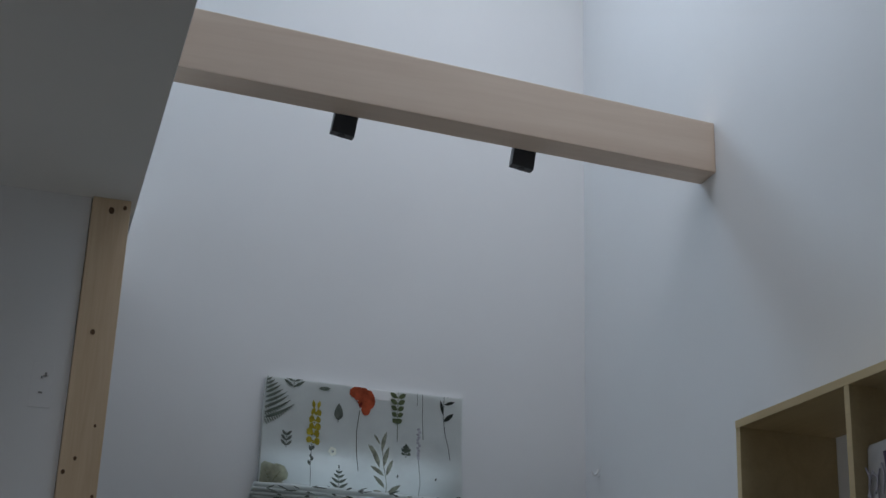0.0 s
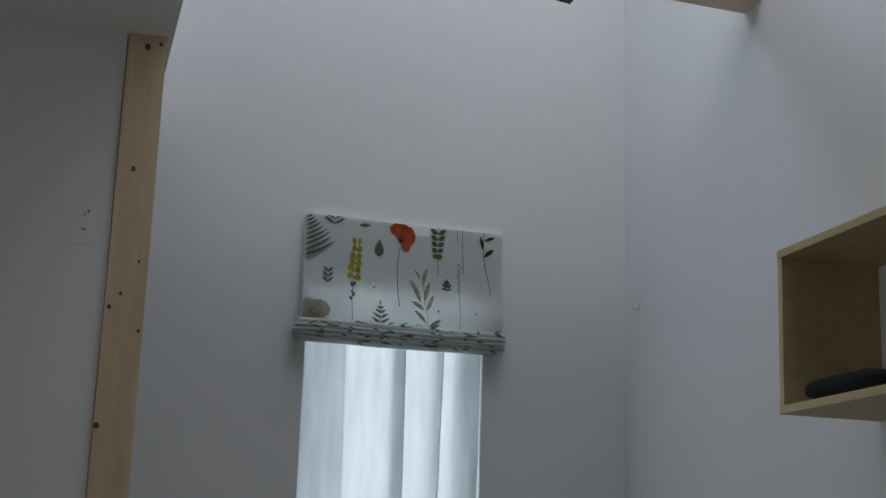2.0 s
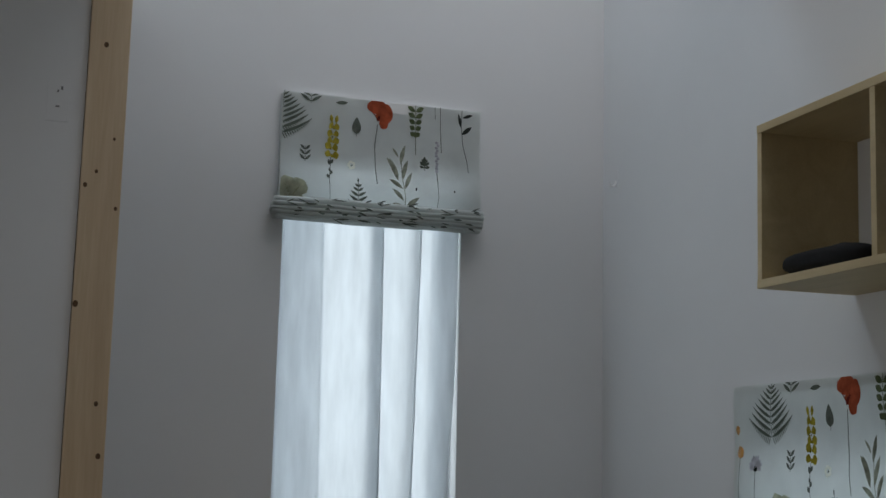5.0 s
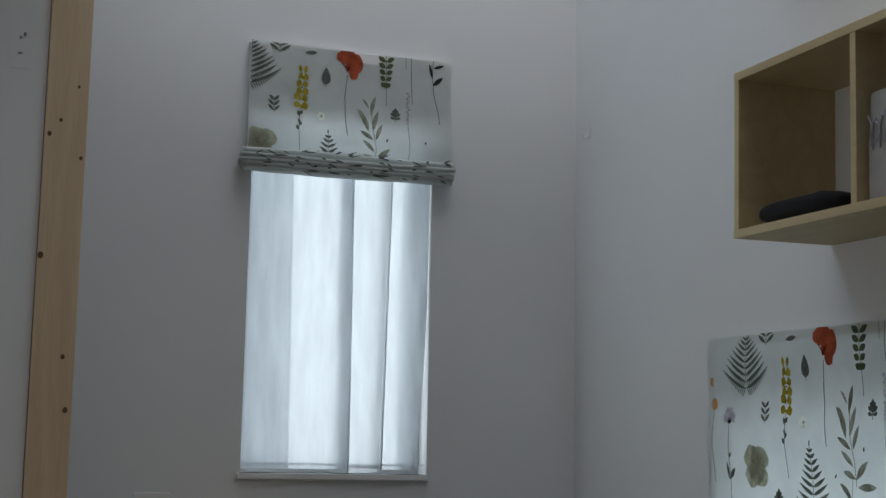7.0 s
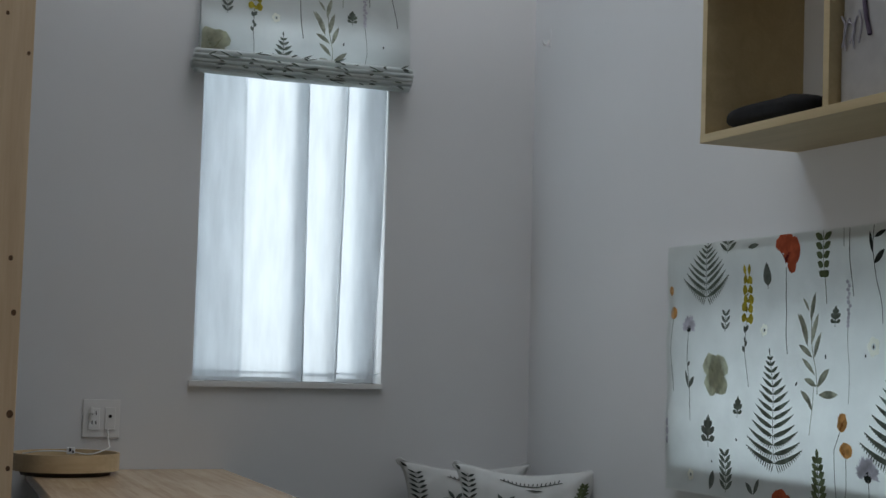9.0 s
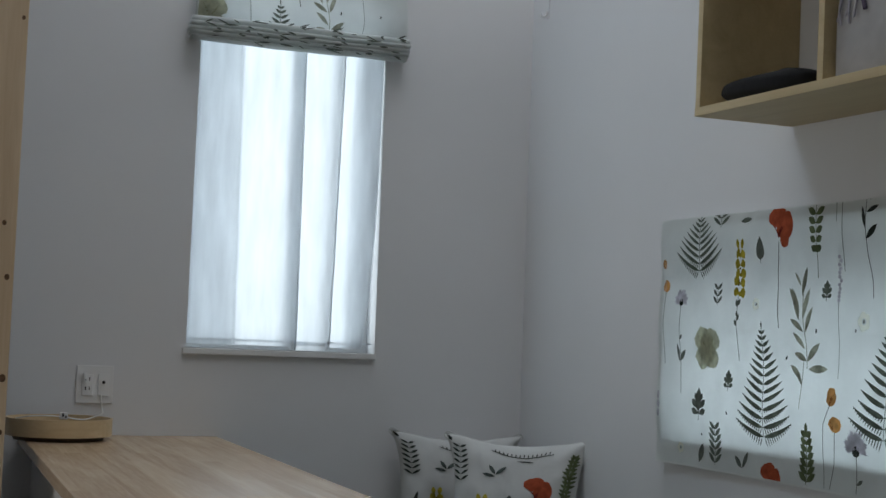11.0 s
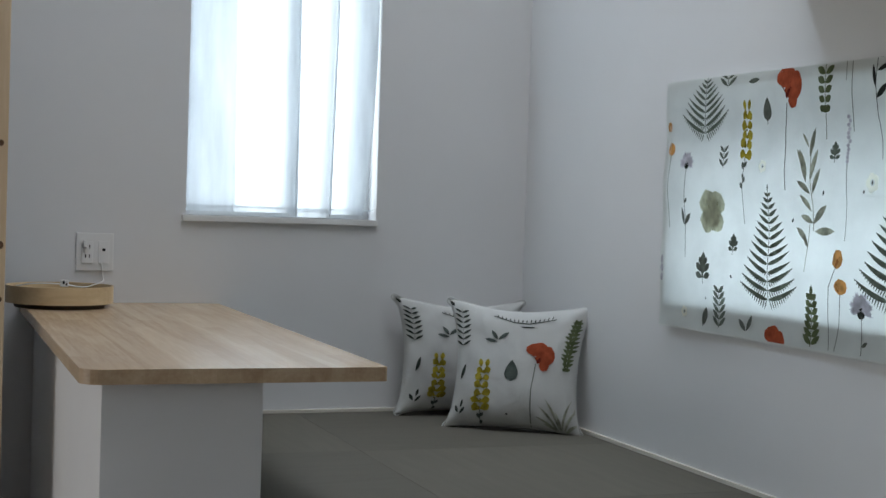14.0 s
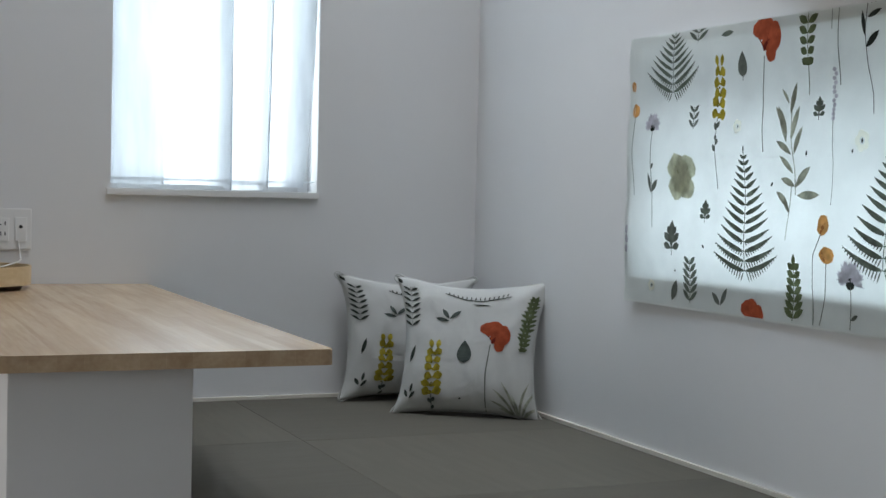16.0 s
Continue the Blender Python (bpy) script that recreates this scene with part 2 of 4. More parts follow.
def holed(a0, a1, z0, z1, holes):
    """Rectangles that fill a wall face around its openings, which stand apart along it or above one another."""
    cuts = sorted({a0, a1, *[h[0] for h in holes], *[h[1] for h in holes]})
    out = []
    for p, q in zip(cuts, cuts[1:]):
        z = z0
        for h in sorted((h for h in holes if h[0] <= p and h[1] >= q), key=lambda h: h[2]):
            out.append((p, q, z, h[2]))
            z = h[3]
        out.append((p, q, z, z1))
    return out


bm = bmesh.new()
for x0, x1, z0, z1 in holed(XL, XR, ZB, ZT, (W1, W5)):
    add_box(bm, x0, x1, YB, YB + T, z0, z1)
structure(part("wall_north", bm, WALL), "plain white papered wall with a tall window", "wall")
bm = bmesh.new()
for y0, y1, z0, z1 in holed(YF, YB + T, ZB, ZT, (W2,)):
    add_box(bm, XR, XR + T, y0, y1, z0, z1)
structure(part("wall_east", bm, WALL), "plain white papered wall with a low wide window", "wall")
bm = bmesh.new()
for y0, y1, z0, z1 in holed(YF, YB + T, ZB, ZT, (W3,)):
    add_box(bm, XL - T, XL, y0, y1, z0, z1)
structure(part("wall_west", bm, WALL), "plain white papered wall with a low window", "wall")
structure(box("wall_south", XL - T, XR + T, YF - T, YF, ZB, ZT, WALL, bevel=0), "plain white papered wall", "wall")
bm = bmesh.new()
for x0, x1, y0, y1 in holed(XL - T, XR + T, YF - T, YB + T, (SK,)):
    add_box(bm, x0, x1, y0, y1, ZT, ZT + 0.12)
structure(part("ceiling", bm, CEIL), "high white ceiling with a skylight", "ceiling")
structure(box("ceiling_loft", XL, LOFT_X, YF, YB, LOFT_Z, LOFT_Z + 0.22, CEIL, bevel=0.004), "low white loft ceiling with a straight open edge", "ceiling")
structure(box("wall_partition", XL, POST_X0 - 0.004, POST_Y + 0.016, POST_Y + 0.10, ZF, LOFT_Z, WALL, bevel=0), "white partition wall under the loft", "wall")
structure(box("floor_lower", XL, STEP_X, YF, YB, ZB, ZF, LOWWOOD, bevel=0), "brown wooden floor below the raised mats", "floor")
base = structure(box("floor", STEP_X, XR, YF, YB, ZB, -0.031, PANEL, bevel=0), "raised floor laid with grey tatami mats", "floor")

# thin skirting strips where the mats meet the walls
structure(box("baseboard_north", 0.78, XR, YB - 0.010, YB, -0.03, 0.011, TRIM, bevel=0.001), "thin pale skirting strip", "baseboard")
structure(box("baseboard_east", XR - 0.010, XR, YF, YB - 0.011, -0.03, 0.011, TRIM, bevel=0.001), "thin pale skirting strip", "baseboard")


# ---------- windows ----------
def window(name, label, m, w, h):
    """A sash window in its own frame: width along x, height along z, room side towards -y."""
    e = structure(new(name), label, "window")
    e.matrix_world = m
    for k, (x0, x1, z0, z1) in enumerate(((0, 0.034, 0, h), (w - 0.034, w, 0, h), (0.034, w - 0.034, 0, 0.024), (0.034, w - 0.034, h - 0.024, h))):
        box("window_frame", x0, x1, 0, 0.05, z0, z1, ALU, e, 0.003)
    p = box("pane", 0.034, w - 0.034, 0.022, 0.027, 0.024, h - 0.024, glass, e, 0)
    p.visible_shadow = False
    return e


win1 = window("window_1", "tall narrow window with a white sash", Matrix.Translation((W1[0], YB + 0.10, W1[2])), W1[1] - W1[0], W1[3] - W1[2])
window("window_2", "low wide window with a white sash", Matrix.Translation((XR + 0.10, W2[1], W2[2])) @ Matrix.Rotation(radians(-90), 4, "Z"), W2[1] - W2[0], W2[3] - W2[2])
window("window_3", "wide window with a white sash", Matrix.Translation((XL - 0.10, W3[0], W3[2])) @ Matrix.Rotation(radians(90), 4, "Z"), W3[1] - W3[0], W3[3] - W3[2])
window("window_5", "high window with a white sash", Matrix.Translation((W5[0], YB + 0.10, W5[2])), W5[1] - W5[0], W5[3] - W5[2])
structure(box("window_sill", 0.906, 1.573, YB - 0.014, YB + 0.10, 0.637, 0.657, PAINT, bevel=0.003), "white painted window sill board", "sill")

# ---------- post, beam, spotlights ----------
post = thing("wooden_post", 0.2615, POST_Y + 0.05, ZF, "square knotty pine post at the end of the partition", "post")
shaft = box("shaft", POST_X0, POST_X1, POST_Y, POST_Y + 0.105, ZF, LOFT_Z, PINE, bevel=0.003)
under(post, shaft)
KNOTS = [(0.262, 2.355, 0.009), (0.300, 2.368, 0.006), (0.252, 1.977, 0.007), (0.214, 1.237, 0.008), (0.219, 1.570, 0.006), (0.247, 1.610, 0.005),
         (0.305, 1.508, 0.005), (0.290, 1.706, 0.004), (0.286, 0.967, 0.006), (0.300, 0.826, 0.007), (0.303, 0.565, 0.009), (0.305, 0.426, 0.006)]
for kx, kz, kr in KNOTS:
    bm = bmesh.new()
    cylinder(bm, pose(kx - 0.003, POST_Y, kz + 0.009, 90) @ Matrix.Diagonal((1, 1.25, 1, 1)), kr, kr * 0.9, 0.0024, 14)
    under(post, part("knot", bm, KNOT))

beam = thing("ceiling_beam", 1.2, 3.44, 2.7, "long pale planed wooden beam under the high ceiling", "beam")
bm = bmesh.new()
add_box(bm, XL, XR - 0.001, 3.391, 3.497, 0, 0.177, 0.004)
for v in bm.verts:
    v.co.z += 2.686 + (XR - v.co.x) * (0.031 + 0.085 * v.co.z)
under(beam, part("timber", bm, BEAM))


def spotlight(x, z0):
    """A tilted square black spotlight held on the back face of the beam."""
    e = thing("spotlight", x, 3.533, z0, "small square black spotlight fixed to the wooden beam", "lamp", "spotlights on the beam")
    m = Matrix.Rotation(radians(8), 4, "Y")
    bm = bmesh.new()
    add_box(bm, -0.0375, 0.0375, -0.016, 0.016, 0.0, 0.120, 0.003)
    bmesh.ops.transform(bm, matrix=m, verts=bm.verts)
    part("housing", bm, BLACKMETAL, e)
    bm = bmesh.new()
    cylinder(bm, m @ Matrix.Translation((0, 0, -0.0005)), 0.012, 0.012, 0.003, 32)
    part("lens", bm, DARK, e)
    bm = bmesh.new()
    add_box(bm, -0.012, 0.030, -0.042, -0.020, 0.085, 0.115, 0.003)
    part("bracket", bm, BLACKMETAL, e)


spotlight(0.914, 2.671)
spotlight(1.506, 2.657)


# ---------- prints on the fabric ----------
class Print:
    """Flat printed shapes in fabric metres (u to the right, v down), laid on a surface."""

    def __init__(self):
        self.polys = []
        self.marks = []

    def leaf(self, u, v, ang, length, width, n=5, fat=0.5, bend=0.0):
        a = radians(ang)
        self.marks.append(len(self.polys))
        left, right = [], []
        for i in range(n + 1):
            t = i / n
            w = width / 2 * (math.sin(math.pi * t ** (math.log(0.5) / math.log(fat))) ** 0.8 if 0 < t < 1 else 0.03)
            b = a + radians(bend) * t
            cu, cv = u + length * t * math.sin(b), v - length * t * math.cos(b)
            left.append((cu - w * math.cos(b), cv - w * math.sin(b)))
            right.append((cu + w * math.cos(b), cv + w * math.sin(b)))
        for i in range(n):
            self.polys.append((left[i], right[i], right[i + 1], left[i + 1]))
        return self

    def blob(self, u, v, ru, rv, n=14, seed=0, rough=0.12):
        rnd = random.Random(seed)
        self.marks.append(len(self.polys))
        ring = []
        for i in range(n):
            a = 2 * math.pi * i / n
            k = 1 + rough * (rnd.random() - 0.5) * 2
            ring.append((u + ru * k * math.cos(a), v + rv * k * math.sin(a)))
        for i in range(n):
            p, q = ring[i], ring[(i + 1) % n]
            mid = lambda c: (u + (c[0] - u) * 0.5, v + (c[1] - v) * 0.5)
            self.polys.append((p, q, mid(q), mid(p)))
            self.polys.append((mid(p), mid(q), (u, v)))
        return self

    def ring(self, u, v, r, r0, petals=5):
        """A pale open flower: a lobed ring round its heart."""
        self.marks.append(len(self.polys))
        n = petals * 6
        at = lambda i, k: (u + k * math.cos(2 * math.pi * i / n), v + k * math.sin(2 * math.pi * i / n))
        rim = lambda i: r * (0.80 + 0.20 * abs(math.sin(math.pi * petals * i / n)))
        for i in range(n):
            self.polys.append((at(i, rim(i)), at(i + 1, rim(i + 1)), at(i + 1, r0), at(i, r0)))
        return self

    def stem(self, pts, w=0.0022):
        fine = []
        for (a, b), (c, d) in zip(pts, pts[1:]):
            k = max(2, int(math.hypot(c - a, d - b) / 0.02))
            fine += [(a + (c - a) * i / k, b + (d - b) * i / k) for i in range(k)]
        fine.append(pts[-1])
        for (a, b), (c, d) in zip(fine, fine[1:]):
            h = math.hypot(c - a, d - b) or 1
            ou, ov = -(d - b) / h * w / 2, (c - a) / h * w / 2
            self.polys.append(((a + ou, b + ov), (c + ou, d + ov), (c - ou, d - ov), (a - ou, b - ov)))
        return self

    def each(self):
        """The single shapes, as prints of their own."""
        for a, b in zip(self.marks, self.marks[1:] + [len(self.polys)]):
            p = Print()
            p.polys, p.marks = self.polys[a:b], [0]
            yield p

    def lay(self, name, mat, parent, surf, clip=None):
        bm = bmesh.new()
        for poly in self.polys:
            if clip:
                u0, u1, v0, v1 = clip
                if all(p[0] <= u0 for p in poly) or all(p[0] >= u1 for p in poly) or all(p[1] <= v0 for p in poly) or all(p[1] >= v1 for p in poly):
                    continue
                poly = [(min(max(p[0], u0), u1), min(max(p[1], v0), v1)) for p in poly]
            vs = [bm.verts.new(surf(*p)) for p in poly]
            bm.faces.new(vs)
        if not bm.verts:
            bm.free()
            return None
        bmesh.ops.remove_doubles(bm, verts=bm.verts, dist=0.00005)
        return part(name, bm, mat, parent)


def fern(tip, foot, half, pairs=13, seed=1, low_angle=82):
    """A pressed fern frond: pairs of separate lance-shaped leaflets that rise steeply near the tip; the lowest are deeply combed."""
    p = Print()
    rnd = random.Random(seed)
    (a, b), (c, d) = tip, foot
    p.stem([tip, foot], 0.0024)
    p.leaf(a, b + (d - b) * 0.05, 0, (d - b) * 0.06, 0.006, 4)
    for i in range(pairs):
        q = (i + 1) / pairs
        t = 0.05 + 0.95 * q ** 1.18
        pitch = (d - b) * 1.12 / pairs * q ** 0.18
        u, v = a + (c - a) * t, b + (d - b) * t
        reach = half * (0.06 + 1.02 * q ** 1.05) * (0.95 + 0.10 * rnd.random())
        for s in (-1, 1):
            ang = 64 + (low_angle - 64) * q + 3 * rnd.random()
            ln = reach / math.sin(radians(ang - 4))
            bend = -6 - 6 * q
            wide = min(pitch * 0.56, 0.004 + half * 0.10)
            p.leaf(u, v, s * ang, ln, wide, 7, 0.36, s * bend)
            combed = max(0.0, (q - 0.72) / 0.28)
            k = max(3, int(ln / 0.0095))
            for j in range(k):                       # lobes along the leaflet, longest near the midrib of the lowest pairs
                f = (j + 0.5) / k
                w = radians(s * (ang + bend * f))
                uu, vv = u + ln * f * math.sin(w), v - ln * f * math.cos(w)
                tooth = wide * 0.55 * (1 - 0.7 * f)
                p.leaf(uu, vv, s * (ang - 38), tooth * 1.1, tooth * 0.5, 3)
                drop = tooth * 1.0 + combed * half * 0.20 * (1 - f) ** 0.8
                p.leaf(uu, vv, s * (ang + 52 + 18 * combed), drop, max(0.0046, tooth * 0.5) if combed else tooth * 0.5, 3)
    return p


def chevrons(u, v0, v1, half, n, lean=45, w=0.011, stalk=0.002):
    p = Print()
    p.stem([(u, v0), (u, v1)], stalk)
    for i in range(n):
        v = v0 + (v1 - v0) * (i + 0.7) / n
        k = 0.65 + 0.35 * min(1, (i + 1) / (n * 0.5))
        for s in (-1, 1):
            p.leaf(u, v, s * lean, half * k * 1.35, w, 4)
    return p


def yellow_spike(u, v0, v1, half, seed=3):
    """A flower spike that leans a little: florets in uneven pairs, two narrow buds at the top."""
    p = Print()
    rnd = random.Random(seed)
    rows = max(5, int((v1 - v0) / 0.024))
    for i in range(rows):
        q = (i + 0.5) / rows
        v = v0 + (v1 - v0) * q
        lean = half * 0.30 * (0.5 - q)
        spread = half * (0.42 + 0.22 * q) * (0.8 + 0.4 * rnd.random())
        for s in (-1, 1):
            ln = (half * (0.74 + 0.34 * q) + spread * 0.4) * (0.85 + 0.3 * rnd.random())
            h = (v1 - v0) / rows * (0.86 + 0.3 * rnd.random())
            if i == 0:
                p.leaf(u + lean + s * half * 0.34, v + 0.016, s * 10, 0.030, half * 0.62, 6, 0.55)
            else:
                p.leaf(u + lean - s * half * 0.04, v + 0.006 + (rnd.random() - 0.5) * 0.006, s * (70 + 16 * (rnd.random() - 0.5)), ln, h, 6, 0.62)
        if i % 2:
            p.blob(u + lean + half * 0.4 * (rnd.random() - 0.5), v + 0.006, half * 0.30, 0.006, 8, i, 0.2)
    return p


def floret_hearts(u, v0, v1, half, seed=3):
    p = Print()
    rnd = random.Random(seed + 50)
    for i in range(11):
        q = 0.25 + 0.73 * rnd.random()
        p.blob(u + half * 0.30 * (0.5 - q) + half * 1.1 * (rnd.random() - 0.5), v0 + (v1 - v0) * q, 0.0042, 0.0032, 7, i, 0.3)
    return p


def poppy(u, v, r):
    """Two broad overlapping petals and a smaller one hanging below them."""
    p = Print()
    p.blob(u - r * 0.40, v - r * 0.42, r * 0.60, r * 0.44, 18, 5, 0.07)
    p.blob(u - r * 0.16, v - r * 0.50, r * 0.52, r * 0.42, 18, 9, 0.06)
    p.blob(u + r * 0.36, v - r * 0.02, r * 0.50, r * 0.66, 18, 6, 0.06)
    p.blob(u + r * 0.22, v + r * 0.62, r * 0.34, r * 0.36, 14, 7, 0.08)
    p.blob(u - r * 0.06, v + r * 0.12, r * 0.30, r * 0.40, 12, 8, 0.06)
    return p


def poppy_folds(u, v, r):
    """Darker creases where the petals overlap, down to the stalk."""
    p = Print()
    p.leaf(u - r * 0.24, v + r * 0.52, 8, r * 0.62, r * 0.22, 6, 0.3, 30)
    p.leaf(u - r * 0.20, v + r * 0.46, 40, r * 0.80, r * 0.06, 6, 0.4, -24)
    p.leaf(u - r * 0.26, v + r * 0.40, -22, r * 0.62, r * 0.06, 6, 0.4, -20)
    return p


def oak_leaf(u, v, s):
    """A lobed leaf: three pairs of blunt lobes and a blunt tip on a short stalk."""
    p = Print()
    p.leaf(u, v + s * 0.45, 0, s * 1.02, s * 0.40, 6, 0.6)
    p.stem([(u, v + s * 0.42), (u, v + s * 0.66)], 0.002)
    for a in (-1, 1):
        p.leaf(u, v + s * 0.42, a * 72, s * 0.50, s * 0.26, 5, 0.62)
        p.leaf(u, v + s * 0.26, a * 50, s * 0.60, s * 0.26, 5, 0.66)
        p.leaf(u, v + s * 0.02, a * 36, s * 0.46, s * 0.24, 5, 0.66)
    return p


def willow(u, v, h):
    """A grassy sprig with long narrow leaves crowded at its top; h from its tip to its foot."""
    p = Print()
    p.stem([(u + 0.006, v + h * 0.10), (u + 0.010, v + h * 0.45), (u + 0.024, v + h * 0.74), (u + 0.024, v + h)], 0.0028)
    for du, dv, a, ln, w in ((-0.004, 0.14, -30, 0.17, 0.009), (0.004, 0.24, 6, 0.28, 0.017), (-0.004, 0.42, -30, 0.30, 0.018), (-0.006, 0.50, -16, 0.34, 0.020),
                             (0.012, 0.48, 8, 0.30, 0.018), (0.012, 0.62, -52, 0.24, 0.016), (0.022, 0.62, 16, 0.26, 0.016), (0.018, 0.80, -42, 0.24, 0.015),
                             (0.024, 0.93, 42, 0.28, 0.019), (0.022, 0.92, -62, 0.20, 0.017), (0.0, 1.12, -44, 0.22, 0.017)):
        p.leaf(u + du, v + h * dv, a, h * ln * 1.1, w, 6, 0.5, 8 if a > 0 else -8)
    return p


def ray_flower(u, v, r):
    """A flower seen from the side: a fan of notched petals above its calyx."""
    p = Print()
    for i in range(9):
        a = -96 + 24 * i
        p.leaf(u, v, a, r * (0.92 + 0.14 * (i % 2)), r * 0.36, 5, 0.66)
        p.leaf(u, v, a + 8, r * 1.06, r * 0.14, 4, 0.7)
    return p


SINGLE = ("seed_print", "dark_leaf_print", "orange_flower_print")


def flowers(parent, surf, su, ou, clip, s_v=1.0, low=True):
    """The printed meadow; su: scale across, ou: where the first fern stands from the left edge."""
    def put(name, p, mat):
        p.polys = [tuple((u * su + ou, v * s_v) for u, v in poly) for poly in p.polys]
        for q in (p.each() if name in SINGLE else (p,)):
            q.lay(name, INK[mat], parent, surf, clip)

    put("fern_print", fern((0.002, -0.004), (-0.008, 0.150), 0.120, 9, 2, 74), "fern")
    put("leaf_print", chevrons(0.107, -0.02, 0.035, 0.036, 3, 60), "fern")
    put("leaf_print", Print().leaf(0.255, 0.02, -95, 0.05, 0.014).leaf(0.255, 0.0, 60, 0.03, 0.010), "fern")
    put("yellow_flower_print", yellow_spike(0.198, 0.070, 0.222, 0.023), "yellow")
    put("floret_heart_print", floret_hearts(0.198, 0.070, 0.222, 0.023), "olive")
    put("stem_print", Print().stem([(0.192, 0.22), (0.188, 0.30), (0.196, 0.39)]).leaf(0.190, 0.25, -20, 0.022, 0.012).leaf(0.192, 0.245, 30, 0.02, 0.012)
        .leaf(0.190, 0.285, 25, 0.018, 0.012).leaf(0.188, 0.30, -30, 0.02, 0.012).leaf(0.19, 0.275, -10, 0.016, 0.010), "leaf")
    put("drop_leaf_print", Print().leaf(0.292, 0.128, 0, 0.060, 0.036, 8, 0.36).stem([(0.292, 0.12), (0.292, 0.137)], 0.002), "leaf")
    put("poppy_print", poppy(0.389, 0.046, 0.056), "poppy")
    put("poppy_fold_print", poppy_folds(0.389, 0.046, 0.056), "poppy_deep")
    put("stem_print", Print().stem([(0.377, 0.085), (0.368, 0.16), (0.372, 0.25), (0.379, 0.303)], 0.0030), "stem")
    b = Print().stem([(0.530, -0.01), (0.535, 0.18)], 0.002)
    for i, v in enumerate((0.012, 0.034, 0.056, 0.078, 0.1)):
        w = 0.030 - 0.003 * i
        b.leaf(0.530, v + 0.012, -62, w * 1.2, 0.018).leaf(0.532, v + 0.012, 62, w * 1.2, 0.018)
    put("sprig_print", b.blob(0.532, 0.108, 0.012, 0.010, 9, 2), "bell")
    put("stem_print", Print().stem([(0.632, -0.01), (0.634, 0.08), (0.640, 0.165)], 0.0026).stem([(0.610, -0.01), (0.612, 0.045)], 0.002), "stem")
    put("dark_sprig_print", Print().stem([(0.722, 0.0), (0.720, 0.06), (0.728, 0.13), (0.746, 0.19), (0.752, 0.23)], 0.0022).leaf(0.720, 0.068, -14, 0.055, 0.012)
        .leaf(0.724, 0.03, 72, 0.045, 0.012).leaf(0.722, 0.092, 52, 0.052, 0.017).leaf(0.728, 0.0, 80, 0.035, 0.008), "dark")
    put("dark_leaf_print", Print().leaf(0.815, 0.09, 4, 0.05, 0.014).leaf(0.812, 0.26, 4, 0.055, 0.014).leaf(0.82, 0.185, 30, 0.03, 0.012), "dark")
    put("small_leaf_print", chevrons(0.091, 0.190, 0.245, 0.022, 3, 48, 0.010), "leaf")
    put("willow_print", willow(0.470, 0.165, 0.235), "willow")
    put("oak_leaf_print", oak_leaf(0.572, 0.209, 0.042), "fern")
    lav = Print()
    rnd = random.Random(8)
    for i in range(12):
        lav.blob(0.622 + 0.008 * (rnd.random() - 0.5), 0.13 + i * 0.0095, 0.0065, 0.005, 8, i)
    put("lavender_print", lav, "lilac")
    put("stem_print", Print().stem([(0.622, 0.24), (0.628, 0.33), (0.618, 0.42)], 0.0018), "stem")
    put("seed_print", Print().leaf(0.275, 0.246, 30, 0.008, 0.005, 3).leaf(0.535, 0.315, 12, 0.014, 0.006, 3).leaf(0.690, 0.310, 20, 0.010, 0.006, 3)
        .leaf(0.404, 0.382, 40, 0.014, 0.006, 3), "dark")
    put("pale_flower_print", Print().ring(0.275, 0.242, 0.017, 0.006), "cream")
    put("petal_print", Print().blob(0.020, 0.338, 0.040, 0.034, 14, 1).blob(0.066, 0.340, 0.036, 0.034, 14, 2).blob(0.018, 0.385, 0.036, 0.034, 14, 3)
        .blob(0.064, 0.388, 0.036, 0.030, 14, 4).blob(0.043, 0.362, 0.04, 0.04, 12, 5), "beige")
    put("petal_fold_print", Print().leaf(0.042, 0.375, -32, 0.055, 0.006, 5).leaf(0.044, 0.372, 38, 0.05, 0.006, 5).leaf(0.042, 0.366, 178, 0.05, 0.008, 5).leaf(0.038, 0.37, -100, 0.04, 0.005, 5), "beige_deep")
    put("fern_print", fern((0.302, 0.290), (0.315, 0.580), 0.116, 14, 4), "fern")
    if not low:
        return
    put("orange_flower_print", Print().blob(-0.188, 0.190, 0.020, 0.018, 10, 3).blob(-0.20, 0.128, 0.012, 0.014, 9, 4), "orange")
    put("stem_print", Print().stem([(-0.190, 0.205), (-0.196, 0.30), (-0.186, 0.41)], 0.0026), "stem")
    put("lilac_flower_print", ray_flower(-0.099, 0.234, 0.036), "lilac")
    put("flower_heart_print", Print().blob(-0.098, 0.236, 0.012, 0.010, 9, 3), "dark")
    put("stem_print", Print().stem([(-0.098, 0.24), (-0.104, 0.33), (-0.096, 0.43), (-0.086, 0.49)], 0.0024).leaf(-0.105, 0.40, -14, 0.05, 0.013)
        .leaf(-0.104, 0.40, 45, 0.045, 0.017).leaf(-0.102, 0.34, 40, 0.018, 0.009), "leaf")
    put("pale_flower_print", Print().ring(0.722, 0.284, 0.024, 0.008), "cream")
    put("pale_flower_print", Print().ring(-0.09, 0.640, 0.016, 0.006), "cream")
    put("oak_leaf_print", oak_leaf(0.147, 0.442, 0.046), "fern")
    put("oak_leaf_print", oak_leaf(0.007, 0.511, 0.072), "leaf")
